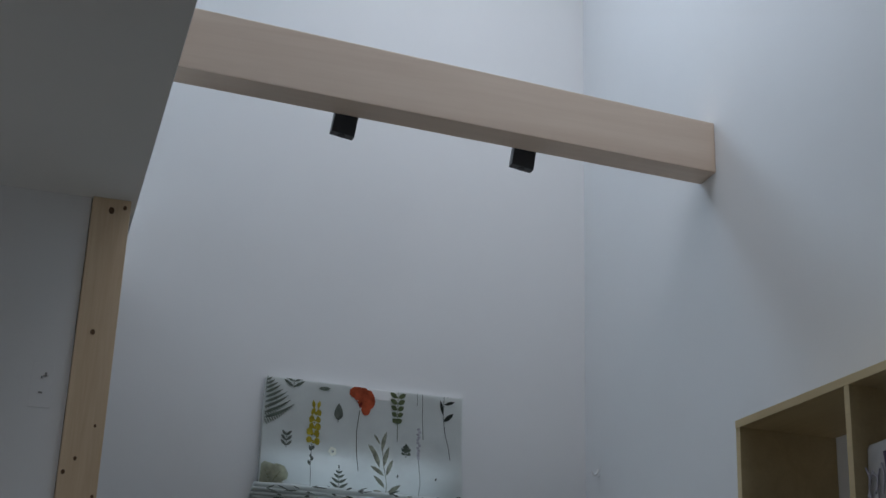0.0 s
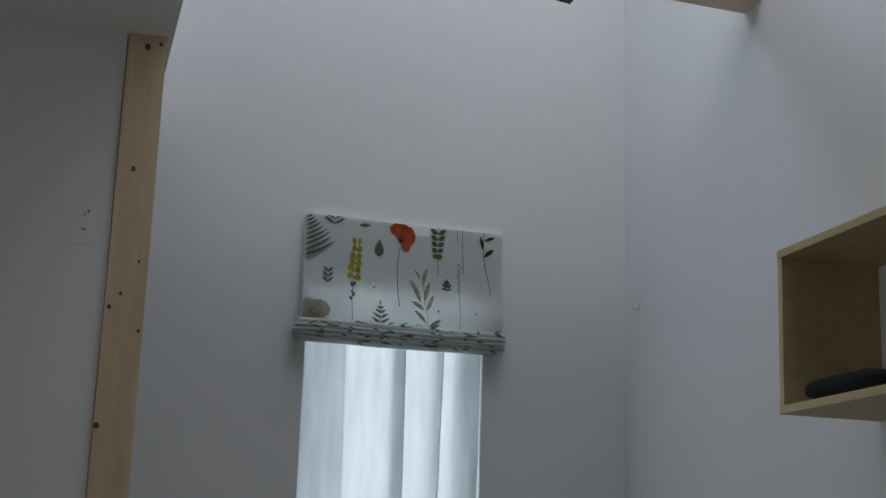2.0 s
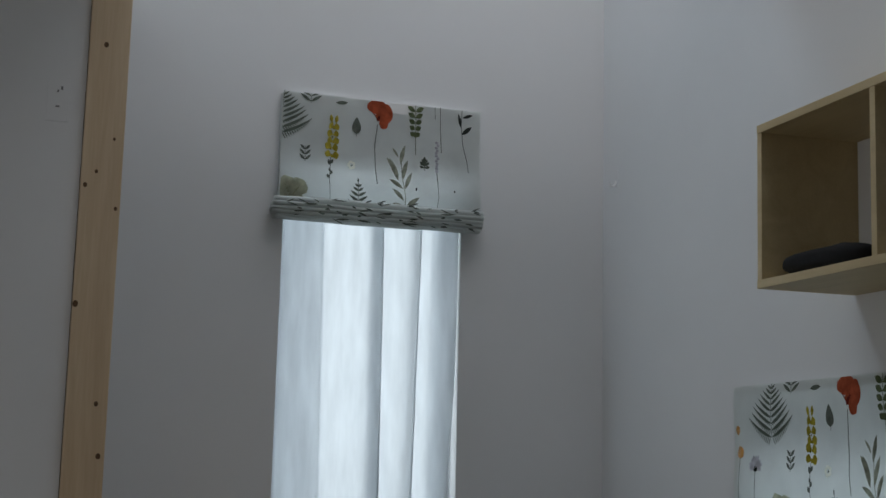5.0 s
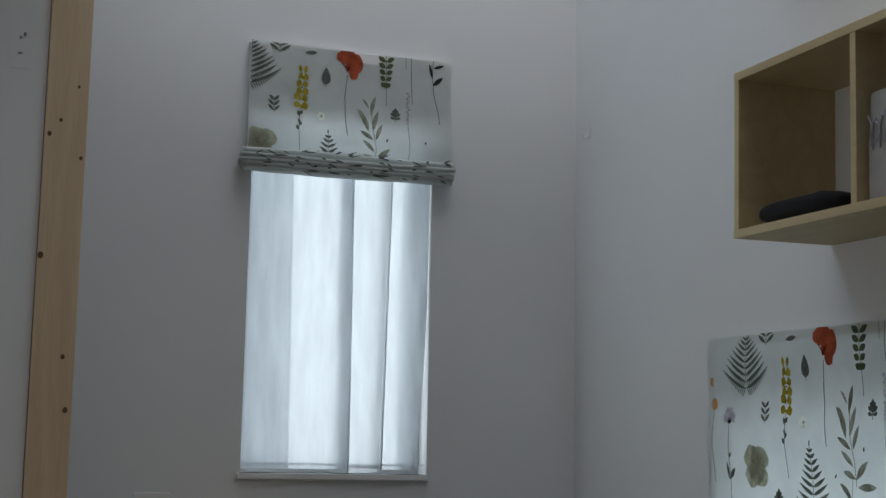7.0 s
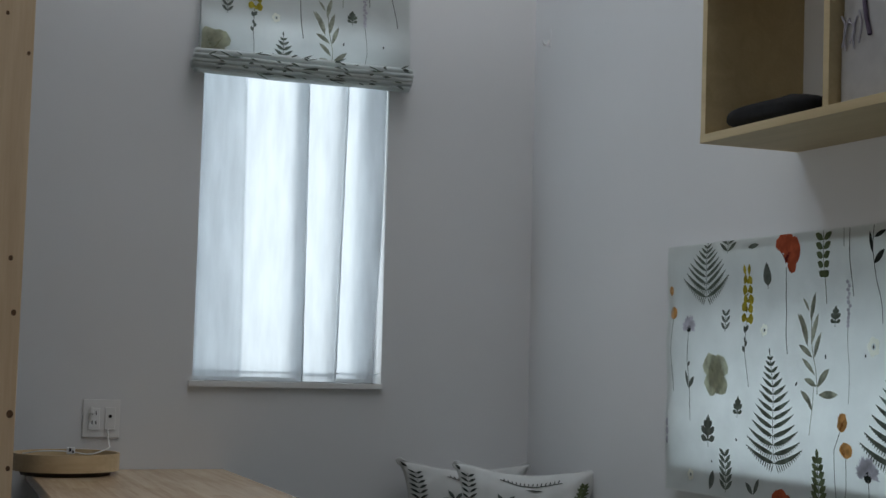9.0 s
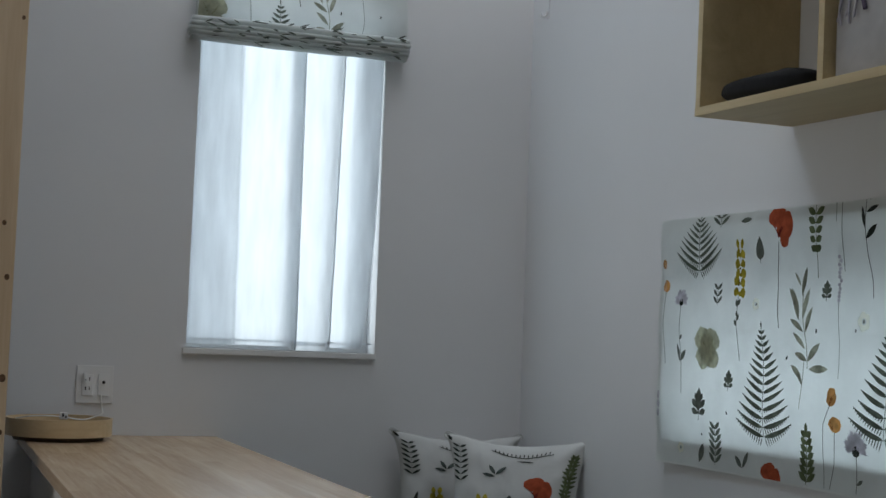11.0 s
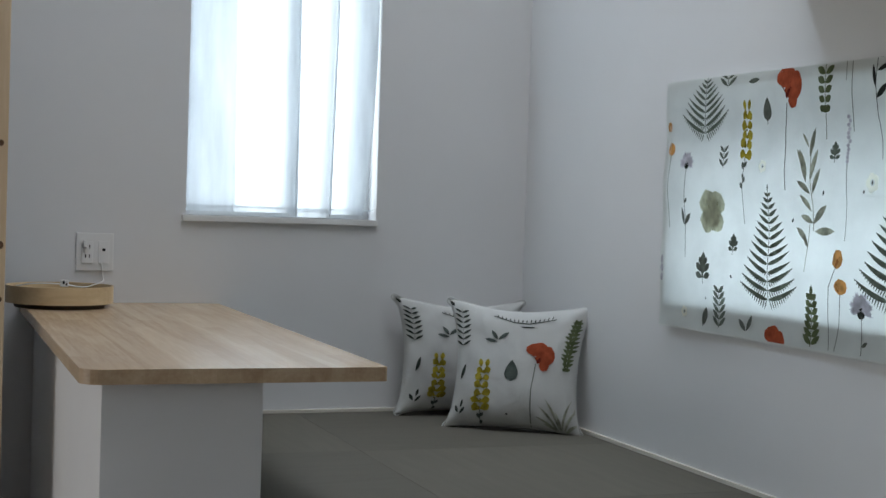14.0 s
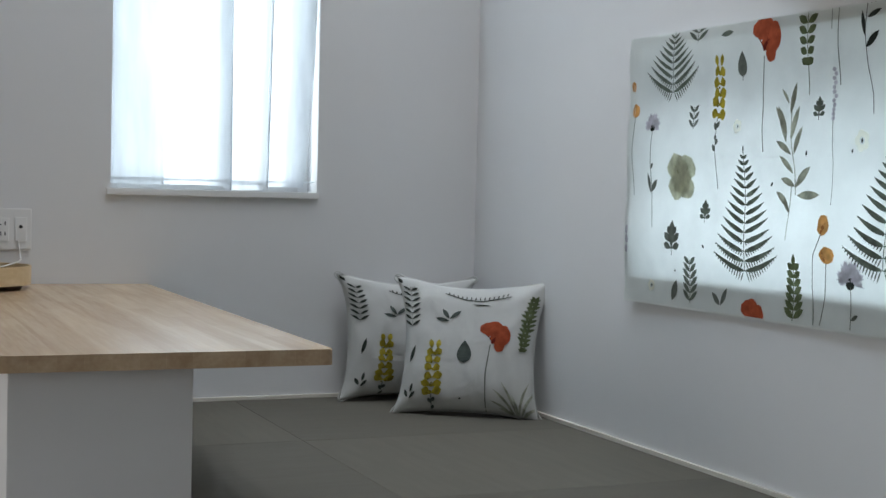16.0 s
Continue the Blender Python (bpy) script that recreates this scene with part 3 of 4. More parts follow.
    put("lavender_print", Print().blob(-0.212, 0.50, 0.007, 0.012, 8, 1).blob(-0.210, 0.525, 0.008, 0.012, 8, 2).blob(-0.212, 0.55, 0.007, 0.012, 8, 3), "lilac")
    put("willow_leaf_print", Print().stem([(0.480, 0.38), (0.474, 0.44), (0.468, 0.50)], 0.0022).leaf(0.500, 0.401, 88, 0.078, 0.020).leaf(0.474, 0.44, -35, 0.04, 0.012), "willow")
    put("fern_print", fern((0.815, 0.30), (0.80, 0.55), 0.125, 11, 6), "fern")
    put("twig_print", chevrons(0.086, 0.565, 0.672, 0.030, 6, 50, 0.013), "fern")
    put("leaf_print", Print().leaf(0.214, 0.668, -50, 0.045, 0.016).leaf(0.216, 0.668, 30, 0.05, 0.016), "leaf")
    put("leaf_print", Print().leaf(0.008, 0.672, 18, 0.055, 0.026), "leaf")
    put("poppy_print", poppy(0.349, 0.686, 0.048), "poppy")
    g = Print().stem([(0.500, 0.55), (0.498, 0.68)], 0.003)
    for i in range(7):
        v = 0.565 + i * 0.018
        w = 0.020 + 0.0022 * i
        g.leaf(0.5, v, -58, w * 1.25, 0.017).leaf(0.5, v, 58, w * 1.25, 0.017)
    put("sprig_print", g.leaf(0.5, 0.56, 0, 0.03, 0.014), "bell")
    put("orange_flower_print", Print().blob(0.598, 0.463, 0.020, 0.021, 12, 5), "orange")
    put("orange_fold_print", Print().leaf(0.590, 0.484, 28, 0.034, 0.010, 5), "rust")
    put("orange_fold_print", Print().leaf(0.612, 0.542, -30, 0.026, 0.008, 5), "rust")
    put("orange_flower_print", Print().blob(0.616, 0.528, 0.025, 0.019, 10, 6), "orange")
    put("stem_print", Print().stem([(0.594, 0.482), (0.570, 0.53), (0.566, 0.60), (0.574, 0.68)], 0.0026).stem([(0.616, 0.545), (0.610, 0.62), (0.596, 0.68)], 0.0026), "stem")
    put("lilac_flower_print", ray_flower(0.696, 0.578, 0.044), "lilac")
    put("flower_heart_print", Print().blob(0.696, 0.584, 0.015, 0.013, 9, 3), "dark")
    put("stem_print", Print().stem([(0.697, 0.59), (0.700, 0.68)], 0.0026).leaf(0.70, 0.66, 60, 0.025, 0.01), "stem")
    put("seed_print", Print().leaf(0.150, 0.535, -40, 0.012, 0.006, 3).leaf(0.02, 0.60, 0, 0.008, 0.006, 3).leaf(0.722, 0.29, 0, 0.012, 0.007, 3).leaf(-0.09, 0.644, 20, 0.009, 0.006, 3), "dark")


# ---------- roman blind over the low window ----------
B2Y, B2X, B2Z, B2W, B2H = 3.450, XR - 0.020, 1.086, 1.40, 0.693
blind2 = thing("roman_blind", B2X, B2Y - 0.6, B2Z, "lowered white linen roman blind with flower print, lit from behind", "blind")


def b2_at(u, v):
    """The low blind's face: slightly slack cloth with faint ribs across."""
    sag = 0.003 * math.sin(v * 27) + 0.003 * math.sin(u * 5.0 + v * 3) - 0.006 * max(0, v / B2H) * math.sin(u * 2.4)
    tilt = -0.011 * u * (1 - v / B2H)
    return Vector((B2X - 0.002 - sag, B2Y - u, B2Z - v + tilt))


def cloth_sheet(surf, u0, u1, v0, v1, nu, nv, off=Vector((0, 0, 0))):
    bm = bmesh.new()
    grid = [[bm.verts.new(surf(u0 + (u1 - u0) * i / nu, v0 + (v1 - v0) * j / nv) + off) for i in range(nu + 1)] for j in range(nv + 1)]
    for j in range(nv):
        for i in range(nu):
            bm.faces.new((grid[j][i], grid[j][i + 1], grid[j + 1][i + 1], grid[j + 1][i]))
    return bm


under(blind2, part("cloth", cloth_sheet(b2_at, 0, B2W, 0, B2H, 60, 40, Vector((0.0004, 0, 0))), CLOTH, smooth=True))
# Dense linings imitate the grey shade where wall stands behind the blind's borders.
under(blind2, part("hem", cloth_sheet(b2_at, 0, B2W, B2H - 0.066, B2H, 60, 4, Vector((0.0030, 0, 0))), HEM, None, "doubled lower hem, dense to imitate the wall's shade", True))
under(blind2, part("side_hem", cloth_sheet(b2_at, 0, 0.020, 0.034, B2H - 0.067, 2, 20, Vector((0.0030, 0, 0))), HEM, smooth=True))
for u in (0.0225, 0.0295):
    under(blind2, part("stitch_line", cloth_sheet(b2_at, u, u + 0.0012, 0.034, B2H - 0.067, 1, 20, Vector((-0.0004, 0, 0))), HEM))
under(blind2, part("top_hem", cloth_sheet(b2_at, 0, B2W, 0, 0.033, 60, 3, Vector((0.0030, 0, 0))), HEM, smooth=True))
for v in (0.176, 0.318, 0.455):
    under(blind2, part("rib", cloth_sheet(b2_at, 0.021, B2W, v, v + 0.0016, 60, 1, Vector((0.0026, 0, 0))), CLOTH))
bm = cloth_sheet(b2_at, 0, B2W, B2H - 0.004, B2H + 0.001, 60, 1, Vector((-0.0008, 0, 0)))
bmesh.ops.solidify(bm, geom=bm.faces[:], thickness=0.006)
under(blind2, part("bottom_seam", bm, HEM))
under(blind2, box("head_rail", B2X + 0.007, XR, B2Y - B2W + 0.01, B2Y - 0.006, B2Z - 0.050, B2Z - 0.024, PAINT, bevel=0.003))


def printed(parent, fn):
    before = set(bpy.data.objects)
    fn()
    under(parent, *[o for o in bpy.data.objects if o not in before])


printed(blind2, lambda: flowers(None, lambda u, v: b2_at(u, v) + Vector((-0.0004, 0, 0)), 0.989, 0.2215, (0.001, B2W - 0.001, 0.001, B2H - 0.001), 1.007))

# ---------- roman blind, drawn up, over the tall window ----------
B1X, B1Z, B1W = 0.897, 2.138, 0.731
blind1 = thing("roman_blind", B1X + B1W / 2, YB - 0.05, B1Z, "raised white linen roman blind with flower print, gathered in folds", "blind")


def b1_at(u, v):
    """Face of the raised blind: flat, then bellying out above the folds."""
    belly = 0.020 * math.exp(-((v - 0.33) / 0.075) ** 2) + 0.004 * math.sin(u * 9 + 1)
    return Vector((B1X + u - 0.010 * max(0, v - 0.2) * (1 - 2 * u / B1W), YB - 0.027 - belly * 0.9, B1Z - v - 0.012 * (u / B1W) * 0.6))


under(blind1, part("cloth", cloth_sheet(b1_at, 0, B1W, 0, 0.385, 40, 30, Vector((0, 0.0012, 0))), CLOTH, smooth=True))


def fold(z_mid, out, h, x0, x1, seed):
    """One gathered fold: a flattened roll of cloth."""
    bm = bmesh.new()
    rnd = random.Random(seed)
    ph = rnd.random() * 6
    n, k = 36, 14
    rings = []
    for i in range(n + 1):
        x = x0 + (x1 - x0) * i / n
        dz = 0.0016 * math.sin(i * 0.21 + ph) + 0.0007 * math.sin(i * 0.7 + ph)
        rings.append([bm.verts.new((x, YB - 0.012 - out * (0.5 - 0.5 * math.cos(2 * math.pi * j / k)), z_mid + dz + h / 2 * math.sin(2 * math.pi * j / k))) for j in range(k)])
    for a, b in zip(rings, rings[1:]):
        for j in range(k):
            bm.faces.new((a[j], b[j], b[(j + 1) % k], a[(j + 1) % k]))
    bm.faces.new(rings[0])
    bm.faces.new(rings[-1][::-1])
    return bm


for i, (z, out, h, x0, x1) in enumerate(((1.744, 0.062, 0.026, 0.878, 1.632), (1.726, 0.066, 0.020, 0.872, 1.634), (1.711, 0.064, 0.020, 0.868, 1.632), (1.697, 0.060, 0.020, 0.870, 1.630), (1.683, 0.052, 0.018, 0.876, 1.626))):
    under(blind1, part("fold", fold(z, out, h, x0, x1, i), CLOTH, smooth=True))
    rnd = random.Random(20 + i)
    pr = Print()
    u = 0.015 + 0.05 * rnd.random()
    while u < 0.69:
        ln = 0.015 + 0.05 * rnd.random()
        for _ in range(rnd.choice((1, 1, 2, 4))):
            pr.leaf(u + 0.02 * rnd.random(), 0.006 * (rnd.random() - 0.3), 90 + 50 * (rnd.random() - 0.5), ln * (0.4 + 0.6 * rnd.random()), 0.003 + 0.004 * rnd.random(), 4)
        u += ln * 0.9 + 0.09 * rnd.random()
    for q in pr.each():
        under(blind1, q.lay("leaf_print", INK["fern" if i % 2 else "leaf"], None, lambda u, v, z=z, out=out, x0=x0: Vector((x0 + u + 0.01, YB - 0.0145 - out * (0.985), z - v + 0.003))))
for sx in (B1X - 0.002, B1X + B1W - 0.006):
    under(blind1, box("side_return", sx, sx + 0.004, YB - 0.025, YB, 1.75, B1Z - 0.006, HEM, bevel=0))
under(blind1, box("head_rail", B1X + 0.004, B1X + B1W - 0.004, YB - 0.023, YB, B1Z - 0.045, B1Z - 0.004, PAINT, bevel=0.003))
printed(blind1, lambda: flowers(None, lambda u, v: b1_at(u, v) + Vector((0, -0.0008, 0)), 0.91, 0.002, (0.001, B1W - 0.001, 0.001, 0.383), 1.02, False))

# ---------- sheer curtain in the tall window ----------
curtain = thing("sheer_curtain", 1.244, YB + 0.022, 0.67, "white sheer curtain in soft pleats, glowing with daylight", "curtain")


def sweep(x, t):
    """How far the three pleat edges stray sideways on their way down."""
    near = lambda c: math.exp(-((x - c) / 0.05) ** 2)
    return (0.016 * t - 0.018) * near(1.085) + (0.010 * t - 0.021) * near(1.287) - (0.007 + 0.020 * t) * near(1.43)


def pleats(path, z0, z1, foot):
    bm = bmesh.new()
    pts = []
    for (xa, ya), (xb, yb) in zip(path, path[1:]):
        k = max(2, int(math.hypot(xb - xa, yb - ya) / 0.008))
        pts += [(xa + (xb - xa) * i / k, ya + (yb - ya) * i / k) for i in range(k)]
    pts.append(path[-1])
    nz = 40
    rows = []
    for j in range(nz + 1):
        t = j / nz
        row = []
        for i, (x, y) in enumerate(pts):
            z = z1 + (z0 + foot(x) - z1) * t
            wob = 0.003 * noise.noise((x * 16, t * 6, 3)) + 0.0022 * math.exp(-((t - 0.48) / 0.012) ** 2) + 0.004 * t * noise.noise((x * 5, t * 2, 9))
            row.append(bm.verts.new((x + 0.35 * wob + sweep(x, t) - 0.040 * t ** 4 * max(0, min(1, (x - 1.49) / 0.06)), y + wob, z)))
        rows.append(row)
    for a, b in zip(rows, rows[1:]):
        for i in range(len(pts) - 1):
            bm.faces.new((a[i], a[i + 1], b[i + 1], b[i]))
    bmesh.ops.smooth_vert(bm, verts=bm.verts, factor=0.06, use_axis_x=True, use_axis_y=True)
    return bm


YC = YB + 0.022
# Tight zigzags near 1.30 and 1.43 stack layers to darken the crease lines.
PLEAT = [(1.084, YC + 0.018), (0.99, YC + 0.018), (0.925, YC + 0.014), (0.924, YC), (0.99, YC - 0.004), (1.080, YC - 0.006), (1.086, YC + 0.004), (1.12, YC + 0.008), (1.18, YC + 0.004),
         (1.250, YC - 0.006), (1.296, YC - 0.014), (1.303, YC - 0.010), (1.296, YC - 0.009), (1.303, YC - 0.007), (1.300, YC - 0.002), (1.262, YC + 0.008), (1.266, YC + 0.014), (1.32, YC + 0.006), (1.37, YC - 0.006), (1.426, YC - 0.020),
         (1.434, YC - 0.014), (1.427, YC - 0.013), (1.434, YC - 0.010), (1.430, YC - 0.004), (1.414, YC + 0.008), (1.418, YC + 0.014), (1.46, YC + 0.006), (1.50, YC + 0.002), (1.563, YC - 0.012), (1.568, YC - 0.007), (1.478, YC + 0.018)]
under(curtain, part("cloth", pleats(PLEAT, 0.668, 1.86, lambda x: -0.008 if 1.285 < x < 1.425 else 0.004), SHEER, smooth=True))
under(curtain, part("hem", pleats([(x, y + 0.003) for x, y in PLEAT[3:]], 0.686, 0.692, lambda x: -0.008 if 1.285 < x < 1.425 else 0.0), SHEER, smooth=True))
for px, py, pw in ((1.303, YC - 0.016, 0.0030), (1.434, YC - 0.022, 0.0040)):
    bm = bmesh.new()                                 # added roll of sheer that draws the crease shade at the pleat's edge
    rings = []
    for j in range(41):
        t = j / 40
        x = px + sweep(px, t) + 0.0012 * noise.noise((t * 9, px * 7, 1))
        k = pw * (0.7 + 0.5 * t)
        rings.append([bm.verts.new((x + k * math.cos(q) / 2, py + 0.004 * math.sin(q), 1.855 + (0.664 - 1.855) * t)) for q in (0, 1.05, 2.09, 3.14, 4.19, 5.24)])
    for a, b in zip(rings, rings[1:]):
        for i in range(6):
            bm.faces.new((a[i], a[(i + 1) % 6], b[(i + 1) % 6], b[i]))
    under(curtain, part("pleat_edge", bm, SHEER, smooth=True))
under(curtain, box("curtain_rod", 0.92, 1.568, YC + 0.002, YC + 0.010, 1.855, 1.865, PAINT, bevel=0.002))

# ---------- wall shelf ----------
SX0, SX1, SY1, SZ0, SZ1, BT = 1.845, XR, 2.845, 1.287, 1.708, 0.021
shelf = thing("wall_shelf", 1.99, SY1, SZ0, "open box shelf of pale plywood hung on the white wall", "shelf")
SLEN = 1.51
under(shelf, box("top_board", SX0, SX1, SY1 - SLEN, SY1, SZ1 - BT, SZ1, PLY, bevel=0.0015),
      box("bottom_board", SX0, SX1, SY1 - SLEN, SY1, SZ0, SZ0 + BT, PLY, bevel=0.0015))
for i in range(4):
    y1 = SY1 - i * (SLEN - BT) / 3
    under(shelf, box("end_board" if i in (0, 3) else "divider", SX0 + 0.0015, SX1, y1 - BT, y1, SZ0 + BT, SZ1 - BT, PLY, bevel=0.0012))


bm = bmesh.new()
bmesh.ops.create_uvsphere(bm, u_segments=32, v_segments=20, radius=1)
for v in bm.verts:
    c = v.co.copy()
    f = lambda q, e: math.copysign(abs(q) ** e, q)
    v.co = Vector((f(c.x, 0.75) * 0.050 * (1 - 0.10 * c.y), f(c.y, 0.45) * 0.190, f(c.z, 0.7) * (0.029 - 0.003 * math.sin(c.y * 2)) + 0.004 * c.y))
    v.co += 0.003 * noise.noise_vector(c * 4)
low = min(v.co.z for v in bm.verts)
for v in bm.verts:
    v.co.z -= low
shelf.rotation_euler.x = 0.022      # it hangs a little out of level
pouch = part("black_pouch", bm, BLACK, smooth=True)
pouch.matrix_world = pose(1.905, 2.612, SZ0 + BT - 0.011, 2.6, 0, -3)
tagged(pouch, "long soft black fabric pouch lying on the shelf", "pouch")
SZ0 -= 0.030
bag = thing("plastic_case", 1.93, 2.24, SZ0 + BT, "frosted plastic case with a faint purple print on the shelf", "case")
bm = bmesh.new()
add_box(bm, 1.868, 2.05, 2.146, 2.318, SZ0 + BT, SZ0 + BT + 0.262, 0.010)
bmesh.ops.subdivide_edges(bm, edges=bm.edges, cuts=3, use_grid_fill=True)
for v in bm.verts:                                   # soft, slightly crumpled sides, drawn in at the top
    k = (v.co.z - SZ0 - BT) / 0.262
    v.co.x += 0.010 * k * k + 0.006 * noise.noise((v.co.y * 30, v.co.z * 22, 2))
    v.co.y += 0.004 * noise.noise((v.co.x * 20, v.co.z * 25, 5))
under(bag, part("case_body", bm, FROST, None, "", True))
for i, (y, z, dy, dz) in enumerate(((2.306, 0.160, -0.008, 0.070), (2.294, 0.150, 0.006, 0.070), (2.280, 0.165, -0.012, 0.050), (2.266, 0.150, 0.004, 0.070), (2.250, 0.160, -0.006, 0.070))):
    x = 1.8625 + 0.010 * ((z - BT + dz / 2) / 0.262) ** 2
    under(bag, tube("printed_mark", [(x - 0.001, y, SZ0 + z), (x + 0.001, y + dy, SZ0 + z + dz * 0.6), (x + 0.004, y - dy, SZ0 + z + dz)], 0.0022, INK["lilac"], None, "faint purple print"))
under(bag, tube("zip_edge", [(1.872, 2.240, SZ0 + 0.252), (1.868, 2.228, SZ0 + 0.21), (1.866, 2.214, SZ0 + 0.17)], 0.005, ZIP, None, "dark purple zip edge"))
bm = bmesh.new()
cylinder(bm, Matrix.Translation((1.90, 2.10, SZ0 + BT + 0.055)), 0.034, 0.038, 0.11)
tagged(part("white_cup", bm, PLASTIC, smooth=False), "small plain white cup on the shelf", "cup")

# ---------- low table ----------
TX0, TX1, TY0, TZ, TT = 0.406, 1.035, 2.686, 0.368, 0.030
table = thing("low_table", 0.7, 3.5, ZF, "low wooden table with a laminated top on a white panelled base", "table")
bm = bmesh.new()
outline = []
for cx, cy, a0, r in ((TX0 + 0.040, TY0 + 0.040, 180, 0.040), (TX1 - 0.012, TY0 + 0.012, 270, 0.012)):
    outline += [(cx + r * math.cos(radians(a0 + 90 * i / 8)), cy + r * math.sin(radians(a0 + 90 * i / 8))) for i in range(9)]
outline += [(TX1, YB), (TX0, YB)]
lo = [bm.verts.new((x, y, TZ - TT)) for x, y in outline]
hi = [bm.verts.new((x, y, TZ)) for x, y in outline]
bm.faces.new(lo[::-1])
top_face = bm.faces.new(hi)
for i in range(len(lo)):
    bm.faces.new((lo[i], lo[(i + 1) % len(lo)], hi[(i + 1) % len(lo)], hi[i]))
bmesh.ops.bevel(bm, geom=[e for e in top_face.edges], offset=0.002, segments=2, affect="EDGES")
under(table, part("tabletop", bm, OAK, None, "laminated light brown wooden top with a rounded corner"))
under(table, box("base_panel", STEP_X - 0.003, 0.776, TY0 + 0.030, YB, ZF, TZ - TT, PANEL, bevel=0.0025))

# ---------- bentwood ring lamp lying on the table ----------
ring = thing("bentwood_ring_lamp", 0.510, 4.295, TZ, "round pale bentwood ring with a white cord lying on the table", "lamp")


def hoop(r0, r1, z0, z1, seg=64):
    bm = bmesh.new()
    rows = [[bm.verts.new((r * math.cos(2 * math.pi * i / seg), r * math.sin(2 * math.pi * i / seg), z)) for i in range(seg)] for r, z in ((r1, z0), (r1, z1), (r0, z1), (r0, z0))]
    for a in range(4):
        for i in range(seg):
            bm.faces.new((rows[a][i], rows[a][(i + 1) % seg], rows[(a + 1) % 4][(i + 1) % seg], rows[(a + 1) % 4][i]))
    return bm


part("ring_wall", hoop(0.153, 0.159, 0.014, 0.066, 128), BENT, ring)
# The base's dark colour stands in for the shadow band beneath the ring.
bm = bmesh.new()
cylinder(bm, Matrix.Translation((0, 0, 0.0075)), 0.132, 0.138, 0.015, 64)
part("base", bm, LAMPBASE, ring, "round base, dark brown for the shadow under the ring")
bm = bmesh.new()
cylinder(bm, Matrix.Translation((0, 0, 0.018)), 0.1535, 0.1535, 0.006, 64)
part("diffuser", bm, FROST, ring)
tube("cord", [(-0.13, -0.03, 0.064), (-0.08, -0.07, 0.074), (0.0, -0.055, 0.072), (0.06, -0.02, 0.062), (0.11, 0.05, 0.066), (0.14, 0.10, 0.074), (0.146, 0.160, 0.085), (0.142, 0.176, 0.128)], 0.002, CORD, ring)
bm = bmesh.new()
add_box(bm, -0.004, 0.020, -0.058, -0.040, 0.064, 0.084, 0.003)
clip_body = part("cord_clip", bm, PLASTIC, ring)
bm = bmesh.new()
add_box(bm, 0.002, 0.008, -0.0605, -0.0575, 0.072, 0.082)
add_box(bm, 0.011, 0.016, -0.0605, -0.0575, 0.068, 0.075)
part("clip_contacts", bm, DARK, ring)

# ---------- socket, switch, hook ----------
sock = thing("wall_socket", 0.632, YB, 0.527, "white double wall socket plate with an aerial jack", "socket")
under(sock, box("plate", 0.573, 0.690, YB - 0.006, YB, 0.469, 0.590, PAINT, bevel=0.003))
under(sock, box("outlet", 0.590, 0.626, YB - 0.010, YB - 0.006, 0.494, 0.562, PLASTIC, bevel=0.0015))
under(sock, box("jack_insert", 0.642, 0.676, YB - 0.010, YB - 0.006, 0.494, 0.565, PLASTIC, bevel=0.0015))
for sz in (0.541, 0.511):
    for sx in (0.601, 0.613):
        under(sock, box("slot", sx, sx + 0.003, YB - 0.0108, YB - 0.0095, sz, sz + 0.011, DARK, bevel=0))
bm = bmesh.new()
cylinder(bm, pose(0.659, YB - 0.011, 0.537, 90), 0.0055, 0.005, 0.004, 16)
under(sock, part("aerial_jack", bm, DARK))
under(sock, box("plug", 0.594, 0.604, YB - 0.022, YB - 0.0095, 0.545, 0.566, PLASTIC, bevel=0.002))

sw = thing("wall_switch", 0.128, POST_Y + 0.016, 1.82, "small white switch plate on the shaded partition", "switch")
PY = POST_Y + 0.016
under(sw, box("plate", 0.098, 0.158, PY - 0.0012, PY, 1.755, 1.885, WALL, bevel=0.001))
for dx, z, w, h in ((0.006, 1.846, 0.006, 0.010), (-0.004, 1.838, 0.005, 0.007), (-0.006, 1.795, 0.011, 0.005)):
    under(sw, box("rocker_mark", 0.128 + dx, 0.128 + dx + w, PY - 0.0040, PY - 0.0018, z, z + h, GREYMARK, bevel=0))

hook = thing("wall_hook", XR, 4.355, 1.88, "small translucent white hook on the wall", "hook")
under(hook, box("back_plate", XR - 0.003, XR, 4.342, 4.364, 1.872, 1.935, WALL, bevel=0.001))
under(hook, tube("hook_arm", [(XR - 0.004, 4.353, 1.895), (XR - 0.012, 4.353, 1.878), (XR - 0.024, 4.353, 1.876), (XR - 0.029, 4.353, 1.888)], 0.0035, PLASTIC))


